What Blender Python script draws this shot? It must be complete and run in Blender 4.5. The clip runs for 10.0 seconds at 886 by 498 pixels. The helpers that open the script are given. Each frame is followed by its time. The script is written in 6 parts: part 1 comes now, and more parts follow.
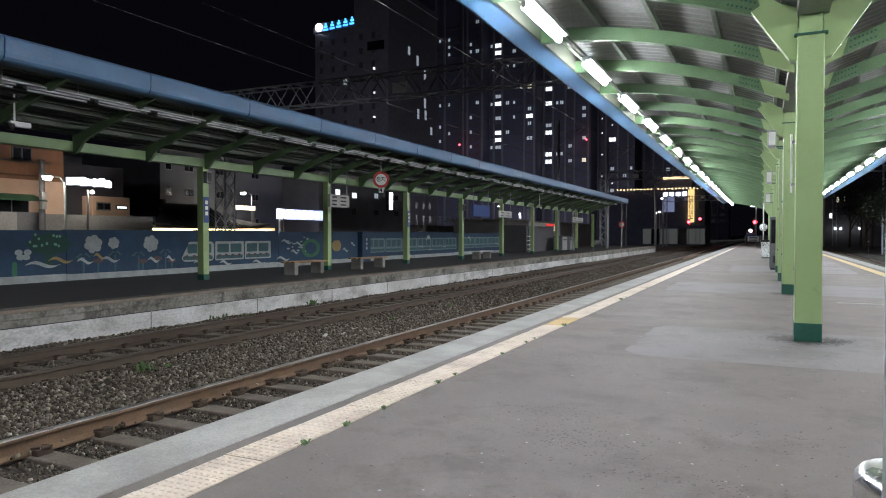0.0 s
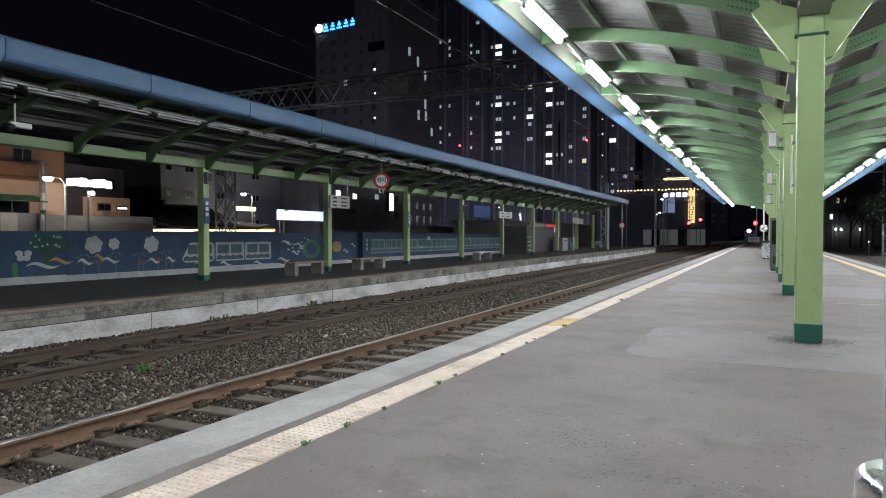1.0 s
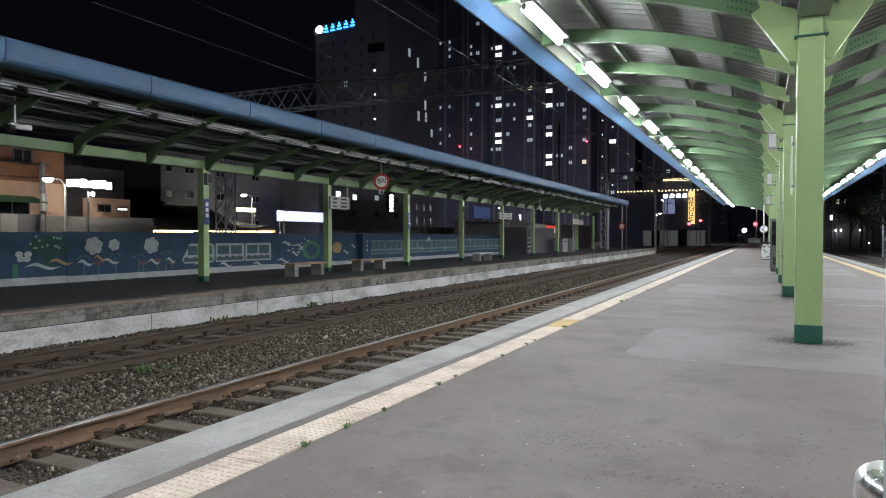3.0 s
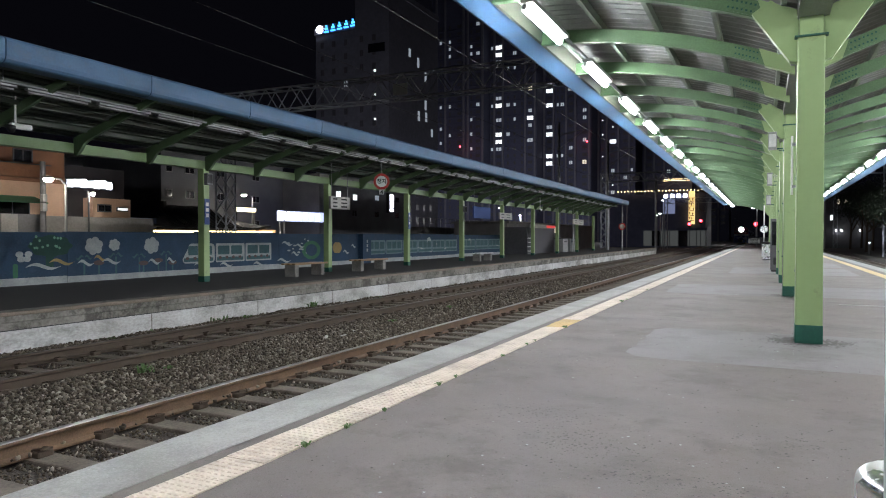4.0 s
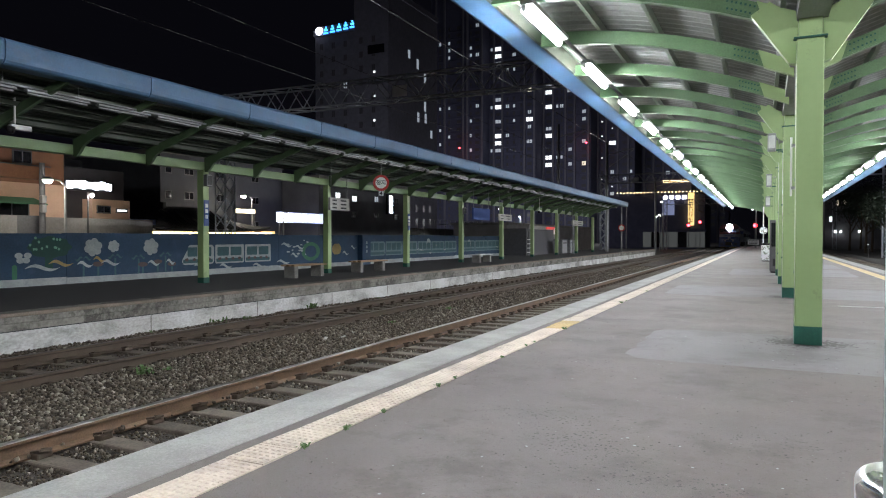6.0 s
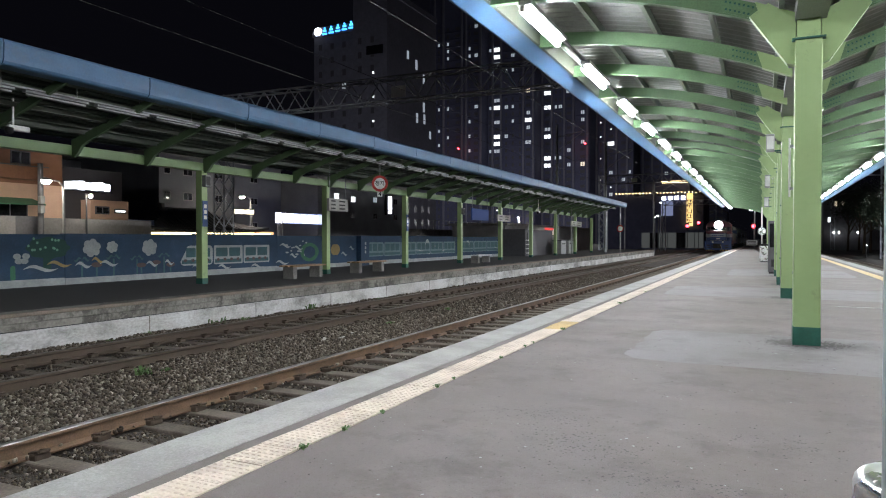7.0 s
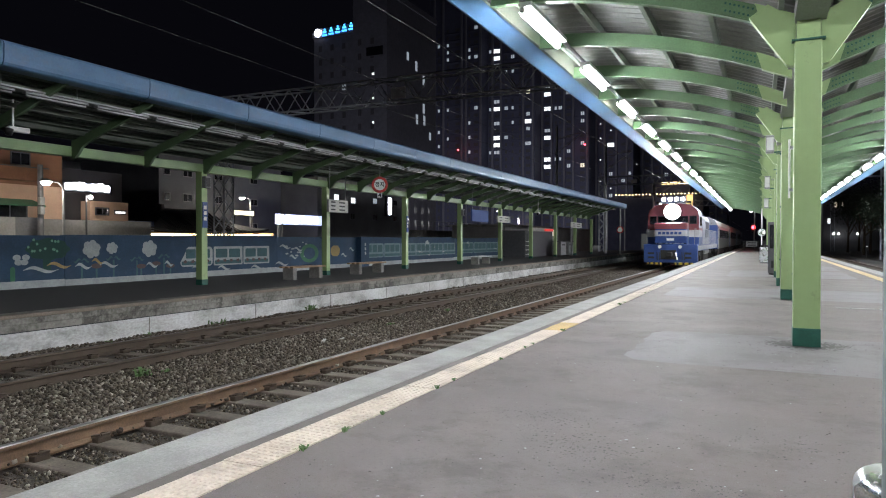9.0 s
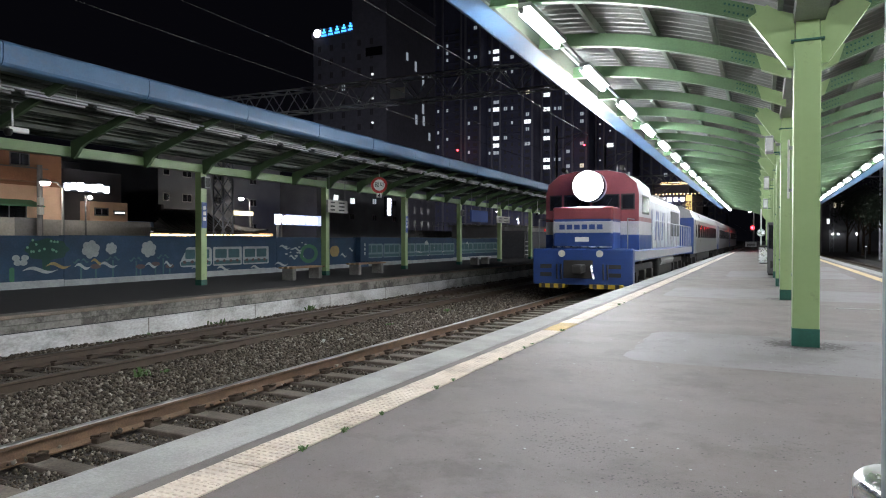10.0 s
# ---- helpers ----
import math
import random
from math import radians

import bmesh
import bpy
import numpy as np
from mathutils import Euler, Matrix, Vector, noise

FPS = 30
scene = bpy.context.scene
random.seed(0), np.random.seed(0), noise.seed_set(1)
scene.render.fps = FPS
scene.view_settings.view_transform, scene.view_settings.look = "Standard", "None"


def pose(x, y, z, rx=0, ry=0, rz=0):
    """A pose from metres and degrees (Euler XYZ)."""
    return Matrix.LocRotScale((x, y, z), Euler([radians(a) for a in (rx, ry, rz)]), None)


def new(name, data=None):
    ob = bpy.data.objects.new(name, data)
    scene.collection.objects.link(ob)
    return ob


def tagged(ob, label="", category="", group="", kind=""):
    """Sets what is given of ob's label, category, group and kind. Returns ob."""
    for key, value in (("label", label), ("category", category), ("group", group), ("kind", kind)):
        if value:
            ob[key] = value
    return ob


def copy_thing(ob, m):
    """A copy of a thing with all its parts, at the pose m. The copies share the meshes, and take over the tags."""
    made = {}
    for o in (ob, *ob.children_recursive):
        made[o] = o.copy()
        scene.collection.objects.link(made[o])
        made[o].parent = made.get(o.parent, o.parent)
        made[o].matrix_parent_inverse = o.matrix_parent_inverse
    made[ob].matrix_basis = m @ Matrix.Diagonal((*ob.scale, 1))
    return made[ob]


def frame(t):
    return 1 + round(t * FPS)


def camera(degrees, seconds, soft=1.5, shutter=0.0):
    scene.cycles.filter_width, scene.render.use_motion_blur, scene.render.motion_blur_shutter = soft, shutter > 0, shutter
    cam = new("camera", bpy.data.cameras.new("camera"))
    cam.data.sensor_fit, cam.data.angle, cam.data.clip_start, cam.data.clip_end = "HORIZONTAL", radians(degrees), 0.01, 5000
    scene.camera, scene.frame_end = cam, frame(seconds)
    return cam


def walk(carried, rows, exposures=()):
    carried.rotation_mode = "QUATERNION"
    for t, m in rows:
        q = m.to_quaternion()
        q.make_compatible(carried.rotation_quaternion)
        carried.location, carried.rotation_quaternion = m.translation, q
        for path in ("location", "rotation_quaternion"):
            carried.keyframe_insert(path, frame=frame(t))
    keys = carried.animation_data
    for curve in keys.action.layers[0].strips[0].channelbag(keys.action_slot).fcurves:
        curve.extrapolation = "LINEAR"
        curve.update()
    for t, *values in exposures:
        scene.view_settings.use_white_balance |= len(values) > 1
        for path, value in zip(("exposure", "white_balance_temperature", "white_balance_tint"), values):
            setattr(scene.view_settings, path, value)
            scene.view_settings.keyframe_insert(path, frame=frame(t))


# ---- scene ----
cam = camera(66.3, 10.0, soft=1.05)
H_EYE = 1.22          # eye above the platform
YAW, TILT = 25.33, 88.81
# seconds, turn to the left and lift of the hand-held camera, in degrees
SWAY = [(0.0, 0.0, 0.0), (0.5, 0.0, 0.06), (1.0, 0.03, 0.07), (1.5, 0.04, 0.12), (2.0, 0.02, 0.10),
        (2.5, 0.02, 0.15), (4.0, 0.05, 0.16), (4.5, 0.05, 0.19), (5.0, 0.03, 0.22), (5.5, 0.04, 0.24),
        (7.0, -0.10, 0.33), (7.5, -0.04, 0.33), (8.0, -0.06, 0.34), (8.5, -0.09, 0.38), (9.0, -0.11, 0.43),
        (9.5, -0.18, 0.47), (10.0, -0.16, 0.46)]
walk(cam, [(t, pose(0, 0, H_EYE, TILT + up, 0, YAW + left)) for t, left, up in SWAY],
     exposures=[(0.0, 0.0), (4.0, 0.02), (7.5, 0.16), (9.0, 0.09), (10.0, -0.09)])

# ---- world: a night sky over a town ----
world = bpy.data.worlds.new("night_sky")
scene.world = world
world.use_nodes = True
world.node_tree.nodes["Background"].inputs["Color"].default_value = (0.010, 0.010, 0.016, 1)
world.node_tree.nodes["Background"].inputs["Strength"].default_value = 0.20

TUBE_POWER = 163.0      # canopy tubes
STREET_POWER = 320.0    # street lamps and shop signs behind the wall


# ---- materials ----
def material(name, colour, rough=0.6, metal=0.0, second=None, scale=6.0, fine=60.0, bump=0.15, spread=0.25, emit=None, power=0.0, coat=0.0, bump_dist=0.01):
    """Two scales of noise between colour and second, with fine relief."""
    m = bpy.data.materials.new(name)
    m.use_nodes = True
    nt = m.node_tree
    b = nt.nodes["Principled BSDF"]
    b.inputs["Roughness"].default_value = rough
    b.inputs["Metallic"].default_value = metal
    if coat:
        b.inputs["Coat Weight"].default_value = coat
    if emit:
        b.inputs["Base Color"].default_value = (*colour, 1)
        b.inputs["Emission Color"].default_value = (*emit, 1)
        b.inputs["Emission Strength"].default_value = power
        return m
    second = second or tuple(c * (1 - spread) for c in colour)
    co = nt.nodes.new("ShaderNodeNewGeometry")
    n1 = nt.nodes.new("ShaderNodeTexNoise")
    n1.inputs["Scale"].default_value = scale
    n1.inputs["Detail"].default_value = 5
    n2 = nt.nodes.new("ShaderNodeTexNoise")
    n2.inputs["Scale"].default_value = fine
    n2.inputs["Detail"].default_value = 3
    nt.links.new(co.outputs["Position"], n1.inputs["Vector"])
    nt.links.new(co.outputs["Position"], n2.inputs["Vector"])
    mixn = nt.nodes.new("ShaderNodeMath")
    mixn.operation = "MULTIPLY_ADD"
    mixn.inputs[1].default_value = 0.45
    nt.links.new(n2.outputs["Fac"], mixn.inputs[0])
    sc = nt.nodes.new("ShaderNodeMath")
    sc.operation = "MULTIPLY"
    sc.inputs[1].default_value = 0.6
    nt.links.new(n1.outputs["Fac"], sc.inputs[0])
    nt.links.new(sc.outputs[0], mixn.inputs[2])
    ramp = nt.nodes.new("ShaderNodeValToRGB")
    ramp.color_ramp.elements[0].position = 0.41
    ramp.color_ramp.elements[1].position = 0.64
    ramp.color_ramp.elements[0].color = (*second, 1)
    ramp.color_ramp.elements[1].color = (*colour, 1)
    nt.links.new(mixn.outputs[0], ramp.inputs["Fac"])
    nt.links.new(ramp.outputs["Color"], b.inputs["Base Color"])
    rr = nt.nodes.new("ShaderNodeMapRange")
    rr.inputs["To Min"].default_value = max(0.05, rough - 0.12)
    rr.inputs["To Max"].default_value = min(1.0, rough + 0.12)
    nt.links.new(n1.outputs["Fac"], rr.inputs["Value"])
    nt.links.new(rr.outputs["Result"], b.inputs["Roughness"])
    if bump:
        bp = nt.nodes.new("ShaderNodeBump")
        bp.inputs["Strength"].default_value = bump
        bp.inputs["Distance"].default_value = bump_dist
        nt.links.new(mixn.outputs[0], bp.inputs["Height"])
        nt.links.new(bp.outputs["Normal"], b.inputs["Normal"])
    return m


M = {
    "asphalt": material("worn_asphalt_paving", (0.190, 0.172, 0.160), 0.70, second=(0.122, 0.107, 0.098), scale=0.9, fine=150, bump=0.22, bump_dist=0.006),
    "asphalt_left": material("dark_asphalt_paving", (0.06, 0.058, 0.058), 0.8, scale=0.8, fine=90, bump=0.3),
    "asphalt_grime": material("grimy_asphalt", (0.085, 0.075, 0.07), 0.75, scale=4, fine=90, bump=0.2),
    "asphalt_patch": material("smooth_asphalt_patch", (0.178, 0.171, 0.169), 0.62, second=(0.13, 0.123, 0.12), scale=1.1, fine=120, bump=0.15, bump_dist=0.005),
    "coping": material("coping_concrete", (0.37, 0.372, 0.35), 0.8, second=(0.25, 0.25, 0.235), scale=2.2, fine=80, bump=0.3),
    "concrete": material("stained_concrete", (0.30, 0.29, 0.27), 0.85, second=(0.16, 0.155, 0.14), scale=1.6, fine=30, bump=0.3),
    "whitewash": material("flaking_whitewash", (0.64, 0.65, 0.64), 0.8, second=(0.40, 0.39, 0.37), scale=1.2, fine=22, bump=0.3),
    "tactile": material("cream_tactile_tile", (0.70, 0.62, 0.52), 0.6, second=(0.55, 0.475, 0.385), scale=3, fine=50, bump=0.1),
    "tactile_new": material("yellow_tactile_tile", (0.62, 0.46, 0.20), 0.6, scale=3, fine=50, bump=0.1),
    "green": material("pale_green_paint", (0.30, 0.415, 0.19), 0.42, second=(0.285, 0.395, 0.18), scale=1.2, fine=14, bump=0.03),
    "green_dark": material("dark_green_paint", (0.015, 0.10, 0.07), 0.5, scale=4, fine=40, bump=0.08),
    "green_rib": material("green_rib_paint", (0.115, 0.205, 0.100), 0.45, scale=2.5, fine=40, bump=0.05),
    "roof": material("galvanised_roof_sheet", (0.25, 0.26, 0.25), 0.55, metal=0.1, second=(0.20, 0.205, 0.195), scale=1.8, fine=24, bump=0.1),
    "purlin": material("grey_purlin_steel", (0.26, 0.30, 0.25), 0.5, scale=3, fine=30, bump=0.05),
    "blue": material("blue_gutter_paint", (0.078, 0.168, 0.30), 0.45, second=(0.062, 0.138, 0.25), scale=2.5, fine=30, bump=0.05),
    # cream taken down to dark olive, shading it from the nearby tubes
    "cream": material("shaded_cream_soffit", (0.085, 0.095, 0.07), 0.5, scale=2, fine=30, bump=0.05),
    "tube": material("fluorescent_tube", (1, 1, 1), 0.4, emit=(0.975, 1.0, 1.06), power=TUBE_POWER),
    "tube_off": material("unlit_tube", (0.40, 0.41, 0.40), 0.3, scale=5),
    "housing": material("white_enamel_housing", (0.62, 0.64, 0.62), 0.4, scale=4, bump=0.03),
    "rail_rust": material("rusty_rail_web", (0.150, 0.090, 0.050), 0.75, second=(0.090, 0.054, 0.031), scale=5, fine=60, bump=0.2),
    "rail_dark": material("dark_rusty_rail_web", (0.075, 0.053, 0.036), 0.8, scale=5, fine=60, bump=0.2),
    "rail_head": material("polished_rail_head", (0.34, 0.33, 0.32), 0.36, metal=1.0, scale=9, fine=80, bump=0.02),
    "rail_dull": material("dull_rail_head", (0.10, 0.085, 0.07), 0.5, metal=0.6, scale=7, fine=60, bump=0.1),
    "sleeper": material("dusty_concrete_sleeper", (0.15, 0.125, 0.10), 0.9, second=(0.085, 0.07, 0.055), scale=4, fine=40, bump=0.3),
    "ballast": material("ballast_bed", (0.062, 0.05, 0.04), 0.95, second=(0.03, 0.023, 0.018), scale=9, fine=38, bump=1.0, bump_dist=0.05),
    "ground": material("dark_ground", (0.05, 0.05, 0.045), 0.95, scale=0.5, fine=8, bump=0.4),
    "steel": material("galvanised_steel", (0.30, 0.31, 0.31), 0.5, metal=0.5, scale=6, fine=50, bump=0.05),
    "steel_dark": material("dark_lattice_steel", (0.12, 0.12, 0.13), 0.6, metal=0.2, scale=6, fine=50, bump=0.05),
    "chrome": material("polished_stainless_steel", (0.93, 0.94, 0.96), 0.28, metal=1.0, scale=9, fine=90, spread=0.08, bump=0.0),
    "black": material("black_plastic", (0.012, 0.012, 0.013), 0.5, scale=8, bump=0.05),
    "white": material("white_paint", (0.78, 0.78, 0.76), 0.5, scale=4, spread=0.12, bump=0.04),
    "red": material("red_paint", (0.50, 0.02, 0.015), 0.4, scale=4, spread=0.15, bump=0.03),
    "mural_blue": material("mural_navy_paint", (0.022, 0.060, 0.115), 0.75, second=(0.016, 0.042, 0.08), scale=1.5, fine=25, bump=0.1),
    "mural_white": material("mural_white_paint", (0.40, 0.43, 0.42), 0.75, scale=3, fine=25, bump=0.08),
    "mural_teal": material("mural_teal_paint", (0.055, 0.125, 0.14), 0.75, scale=3, fine=25, bump=0.08),
    "mural_green": material("mural_green_paint", (0.05, 0.17, 0.09), 0.75, scale=3, fine=25, bump=0.08),
    "mural_deep": material("mural_deep_green_paint", (0.018, 0.07, 0.055), 0.75, scale=3, fine=25, bump=0.08),
    "mural_mint": material("mural_mint_paint", (0.17, 0.36, 0.24), 0.75, scale=3, fine=25, bump=0.08),
    "mural_brown": material("mural_dull_brown_paint", (0.11, 0.075, 0.07), 0.75, scale=3, fine=25, bump=0.08),
    "mural_ochre": material("mural_ochre_paint", (0.35, 0.25, 0.10), 0.75, scale=3, fine=25, bump=0.08),
    "wood": material("bench_wood", (0.30, 0.19, 0.10), 0.6, scale=4, fine=50, bump=0.1),
    "tower": material("night_tower_render", (0.20, 0.20, 0.25), 0.85, scale=0.08, fine=1.5, bump=0.0),
    "tower_dark": material("dark_tower_render", (0.10, 0.105, 0.17), 0.85, scale=0.08, fine=1.5, bump=0.0),
    "window_dark": material("dark_window_glass", (0.012, 0.013, 0.018), 0.15, scale=1),
    "window_lit": material("lit_window", (0.8, 0.8, 0.8), 0.4, emit=(0.92, 0.97, 1.0), power=1.5),
    "tower_pane": material("dim_tower_pane", (0.085, 0.085, 0.10), 0.35, scale=0.2, bump=0.0),
    "window_dim": material("dimly_lit_window", (0.8, 0.8, 0.8), 0.4, emit=(0.72, 0.85, 1.0), power=0.32),
    "window_faint": material("faintly_lit_window", (0.8, 0.8, 0.8), 0.4, emit=(0.75, 0.85, 1.0), power=0.30),
    "sign_cyan": material("pale_blue_neon_letters", (0.1, 0.4, 0.8), 0.4, emit=(0.08, 0.55, 1.0), power=2.4),
    "gantry": material("galvanised_lattice_steel", (0.34, 0.36, 0.40), 0.6, metal=0.1, scale=6, fine=50, bump=0.05),
    "plaster_dark": material("dim_grey_plaster_wall", (0.15, 0.15, 0.16), 0.9, scale=0.8, fine=12, bump=0.1),
    "shop_dark": material("dark_shop_cladding", (0.055, 0.052, 0.058), 0.6, scale=2, fine=20, bump=0.05),
    # peach made paler than the brick, with the lamplight in its colour
    "peach_lamplit": material("lamplit_peach_wall", (0.60, 0.40, 0.29), 0.7, scale=2, fine=20, spread=0.12, bump=0.05),
    "lip_brown": material("worn_brown_concrete", (0.25, 0.20, 0.16), 0.8, second=(0.16, 0.13, 0.105), scale=2.5, fine=40, bump=0.25),
    "shield_black": material("matt_black_beam_shield", (0.02, 0.02, 0.02), 0.8, scale=8, bump=0.05),
    "wire": material("dull_copper_wire", (0.012, 0.011, 0.011), 0.7, scale=9, bump=0.0),
    "green_beam": material("mid_green_beam_paint", (0.185, 0.285, 0.12), 0.45, scale=2, fine=40, bump=0.06),
    # far canopy tones below, darkened for the shade under its roof
    "purlin_far": material("shaded_far_purlin", (0.07, 0.085, 0.065), 0.6, scale=3, fine=30, bump=0.05),
    "green_far": material("shaded_rafter_green", (0.095, 0.15, 0.075), 0.5, scale=2.5, fine=40, bump=0.05),
    "roof_far": material("shaded_roof_sheet", (0.17, 0.19, 0.165), 0.6, scale=1.8, fine=24, bump=0.1),
    "window_warm": material("warm_lit_window", (0.8, 0.8, 0.8), 0.4, emit=(1.0, 0.86, 0.62), power=0.8),
    "sign_blue": material("blue_neon_letters", (0.1, 0.3, 0.8), 0.4, emit=(0.05, 0.32, 1.0), power=3.0),
    "sign_white": material("white_lit_sign", (0.9, 0.9, 0.9), 0.4, emit=(0.80, 0.84, 1.0), power=8.0),
    "lamp_white": material("street_lamp_glow", (0.9, 0.9, 0.9), 0.4, emit=(1.0, 0.93, 0.82), power=STREET_POWER),
    "lit_wall_glow": material("glowing_lit_wall", (0.9, 0.7, 0.5), 0.5, emit=(1.0, 0.55, 0.25), power=0.9),
    "warm_light": material("warm_shop_light", (0.9, 0.8, 0.6), 0.4, emit=(1.0, 0.72, 0.38), power=5.0),
    "red_light": material("red_signal_light", (0.8, 0.05, 0.03), 0.4, emit=(1.0, 0.02, 0.03), power=30.0),
    "red_sign": material("red_lit_sign", (0.8, 0.05, 0.03), 0.4, emit=(1.0, 0.05, 0.05), power=0.6),
    "brick_orange": material("orange_brick_wall", (0.26, 0.125, 0.070), 0.85, second=(0.20, 0.095, 0.055), scale=1.2, fine=18, bump=0.2),
    "plaster": material("grey_plaster_wall", (0.31, 0.30, 0.29), 0.9, scale=0.8, fine=12, bump=0.1),
    "tile_roof": material("black_roof_tile", (0.035, 0.033, 0.033), 0.7, scale=3, fine=20, bump=0.2),
    "leaf": material("weed_leaf", (0.09, 0.17, 0.05), 0.7, scale=8, bump=0.0),
    "leaf_dark": material("tree_leaf", (0.022, 0.034, 0.018), 0.8, scale=3, bump=0.0),
    "bark": material("tree_bark", (0.07, 0.05, 0.035), 0.9, scale=6, fine=40, bump=0.4),
    "loco_blue": material("locomotive_blue_paint", (0.030, 0.072, 0.25), 0.35, scale=2, fine=30, bump=0.03),
    "loco_red": material("locomotive_red_paint", (0.24, 0.06, 0.07), 0.35, scale=2, fine=30, bump=0.03),
    "loco_grey": material("locomotive_light_grey_paint", (0.47, 0.48, 0.51), 0.35, scale=2, fine=30, bump=0.03),
    "loco_under": material("grimy_running_gear", (0.035, 0.033, 0.03), 0.7, scale=5, fine=40, bump=0.2),
    "coach": material("coach_stainless_side", (0.36, 0.37, 0.38), 0.32, metal=0.8, scale=2, fine=30, bump=0.03),
    "headlight": material("headlight_glare_disc", (1, 1, 1), 0.3, emit=(0.95, 0.97, 1.0), power=300.0),
    "yellow": material("yellow_paint", (0.60, 0.42, 0.04), 0.5, scale=4, bump=0.05),
    "blue_screen": material("blue_display_screen", (0.03, 0.06, 0.18), 0.8, emit=(0.08, 0.16, 0.50), power=0.05),
    "sign_blue_panel": material("blue_sign_panel", (0.04, 0.09, 0.28), 0.45, scale=5, bump=0.02),
    "concrete_dirty": material("grimy_brown_concrete", (0.27, 0.26, 0.23), 0.85, second=(0.13, 0.122, 0.105), scale=1.3, fine=18, bump=0.35),
    "billboard_glow": material("pale_blue_billboard", (0.5, 0.5, 0.6), 0.5, emit=(0.30, 0.36, 0.62), power=0.45),
    "concrete_pale": material("pale_cast_concrete", (0.45, 0.44, 0.41), 0.8, scale=5, fine=40, bump=0.2),
    "mural_pale": material("mural_pale_teal_paint", (0.16, 0.24, 0.26), 0.75, scale=3, fine=25, bump=0.08),
    "sign_white_dim": material("white_lit_sign_box", (0.9, 0.9, 0.9), 0.4, emit=(0.50, 0.58, 1.0), power=1.5),
    "warm_light_dim": material("cream_lit_sign_box", (0.9, 0.85, 0.7), 0.4, emit=(1.0, 0.86, 0.62), power=2.2),
    "warm_yellow": material("yellow_lit_sign", (0.9, 0.7, 0.2), 0.4, emit=(1.0, 0.70, 0.28), power=1.3),
    "shop_glow": material("lit_shop_glass", (0.08, 0.08, 0.08), 0.4, emit=(0.80, 0.86, 0.85), power=0.06),
    "lamp_far": material("distant_lamp_glow", (0.9, 0.9, 0.9), 0.4, emit=(0.95, 0.97, 1.0), power=14.0),
    "blue_pale": material("pale_blue_blind", (0.35, 0.45, 0.70), 0.7, scale=4, bump=0.05),
    "post_paint": material("pale_grey_blue_post_paint", (0.60, 0.68, 0.72), 0.35, scale=4, fine=40, spread=0.12, bump=0.03),
    "marker": material("pale_marker_lens", (0.75, 0.72, 0.62), 0.25, scale=9, spread=0.1, bump=0.0),
}
def scuffed(m, dark, scale, lo, hi, amount):
    """Adds scuffs with ragged edges: a rough noise, cut, mixes in a darker tone."""
    nt = m.node_tree
    b = nt.nodes["Principled BSDF"]
    old = b.inputs["Base Color"].links[0].from_socket
    geo = nt.nodes.new("ShaderNodeNewGeometry")
    n = nt.nodes.new("ShaderNodeTexNoise")
    n.inputs["Scale"].default_value, n.inputs["Detail"].default_value, n.inputs["Roughness"].default_value, n.inputs["Distortion"].default_value = scale, 10, 0.74, 0.1
    nt.links.new(geo.outputs["Position"], n.inputs["Vector"])
    mr = nt.nodes.new("ShaderNodeMapRange")
    mr.inputs["From Min"].default_value, mr.inputs["From Max"].default_value, mr.inputs["To Max"].default_value = lo, hi, amount
    nt.links.new(n.outputs["Fac"], mr.inputs["Value"])
    mx = nt.nodes.new("ShaderNodeMix")
    mx.data_type = "RGBA"
    nt.links.new(mr.outputs["Result"], mx.inputs["Factor"])
    nt.links.new(old, mx.inputs["A"])
    mx.inputs["B"].default_value = (*dark, 1)
    nt.links.new(mx.outputs["Result"], b.inputs["Base Color"])


scuffed(M["asphalt"], (0.125, 0.104, 0.090), 0.22, 0.46, 0.56, 0.55)
scuffed(M["asphalt"], (0.078, 0.066, 0.058), 1.1, 0.50, 0.62, 0.55)
scuffed(M["asphalt"], (0.060, 0.052, 0.047), 42.0, 0.56, 0.64, 0.6)
scuffed(M["asphalt"], (0.30, 0.29, 0.28), 26.0, 0.62, 0.68, 0.6)
scuffed(M["asphalt_patch"], (0.085, 0.075, 0.069), 1.0, 0.49, 0.60, 0.5)
scuffed(M["asphalt_patch"], (0.07, 0.063, 0.058), 42.0, 0.57, 0.65, 0.5)
scuffed(M["coping"], (0.20, 0.195, 0.18), 1.5, 0.52, 0.7, 0.6)
scuffed(M["coping"], (0.62, 0.62, 0.60), 45.0, 0.60, 0.70, 0.5)
scuffed(M["coping"], (0.17, 0.165, 0.155), 28.0, 0.58, 0.68, 0.6)
scuffed(M["concrete_dirty"], (0.045, 0.042, 0.035), 1.4, 0.50, 0.58, 0.75)
scuffed(M["mural_blue"], (0.055, 0.085, 0.15), 2.5, 0.52, 0.72, 0.6)
scuffed(M["mural_white"], (0.22, 0.25, 0.27), 4.0, 0.52, 0.7, 0.6)
scuffed(M["blue"], (0.10, 0.14, 0.20), 3.0, 0.52, 0.62, 0.4)
scuffed(M["green"], (0.17, 0.20, 0.11), 3.0, 0.60, 0.66, 0.35)
scuffed(M["tactile"], (0.34, 0.29, 0.24), 2.5, 0.53, 0.62, 0.5)
scuffed(M["whitewash"], (0.10, 0.095, 0.08), 0.9, 0.50, 0.66, 0.75)
_nt = M["whitewash"].node_tree
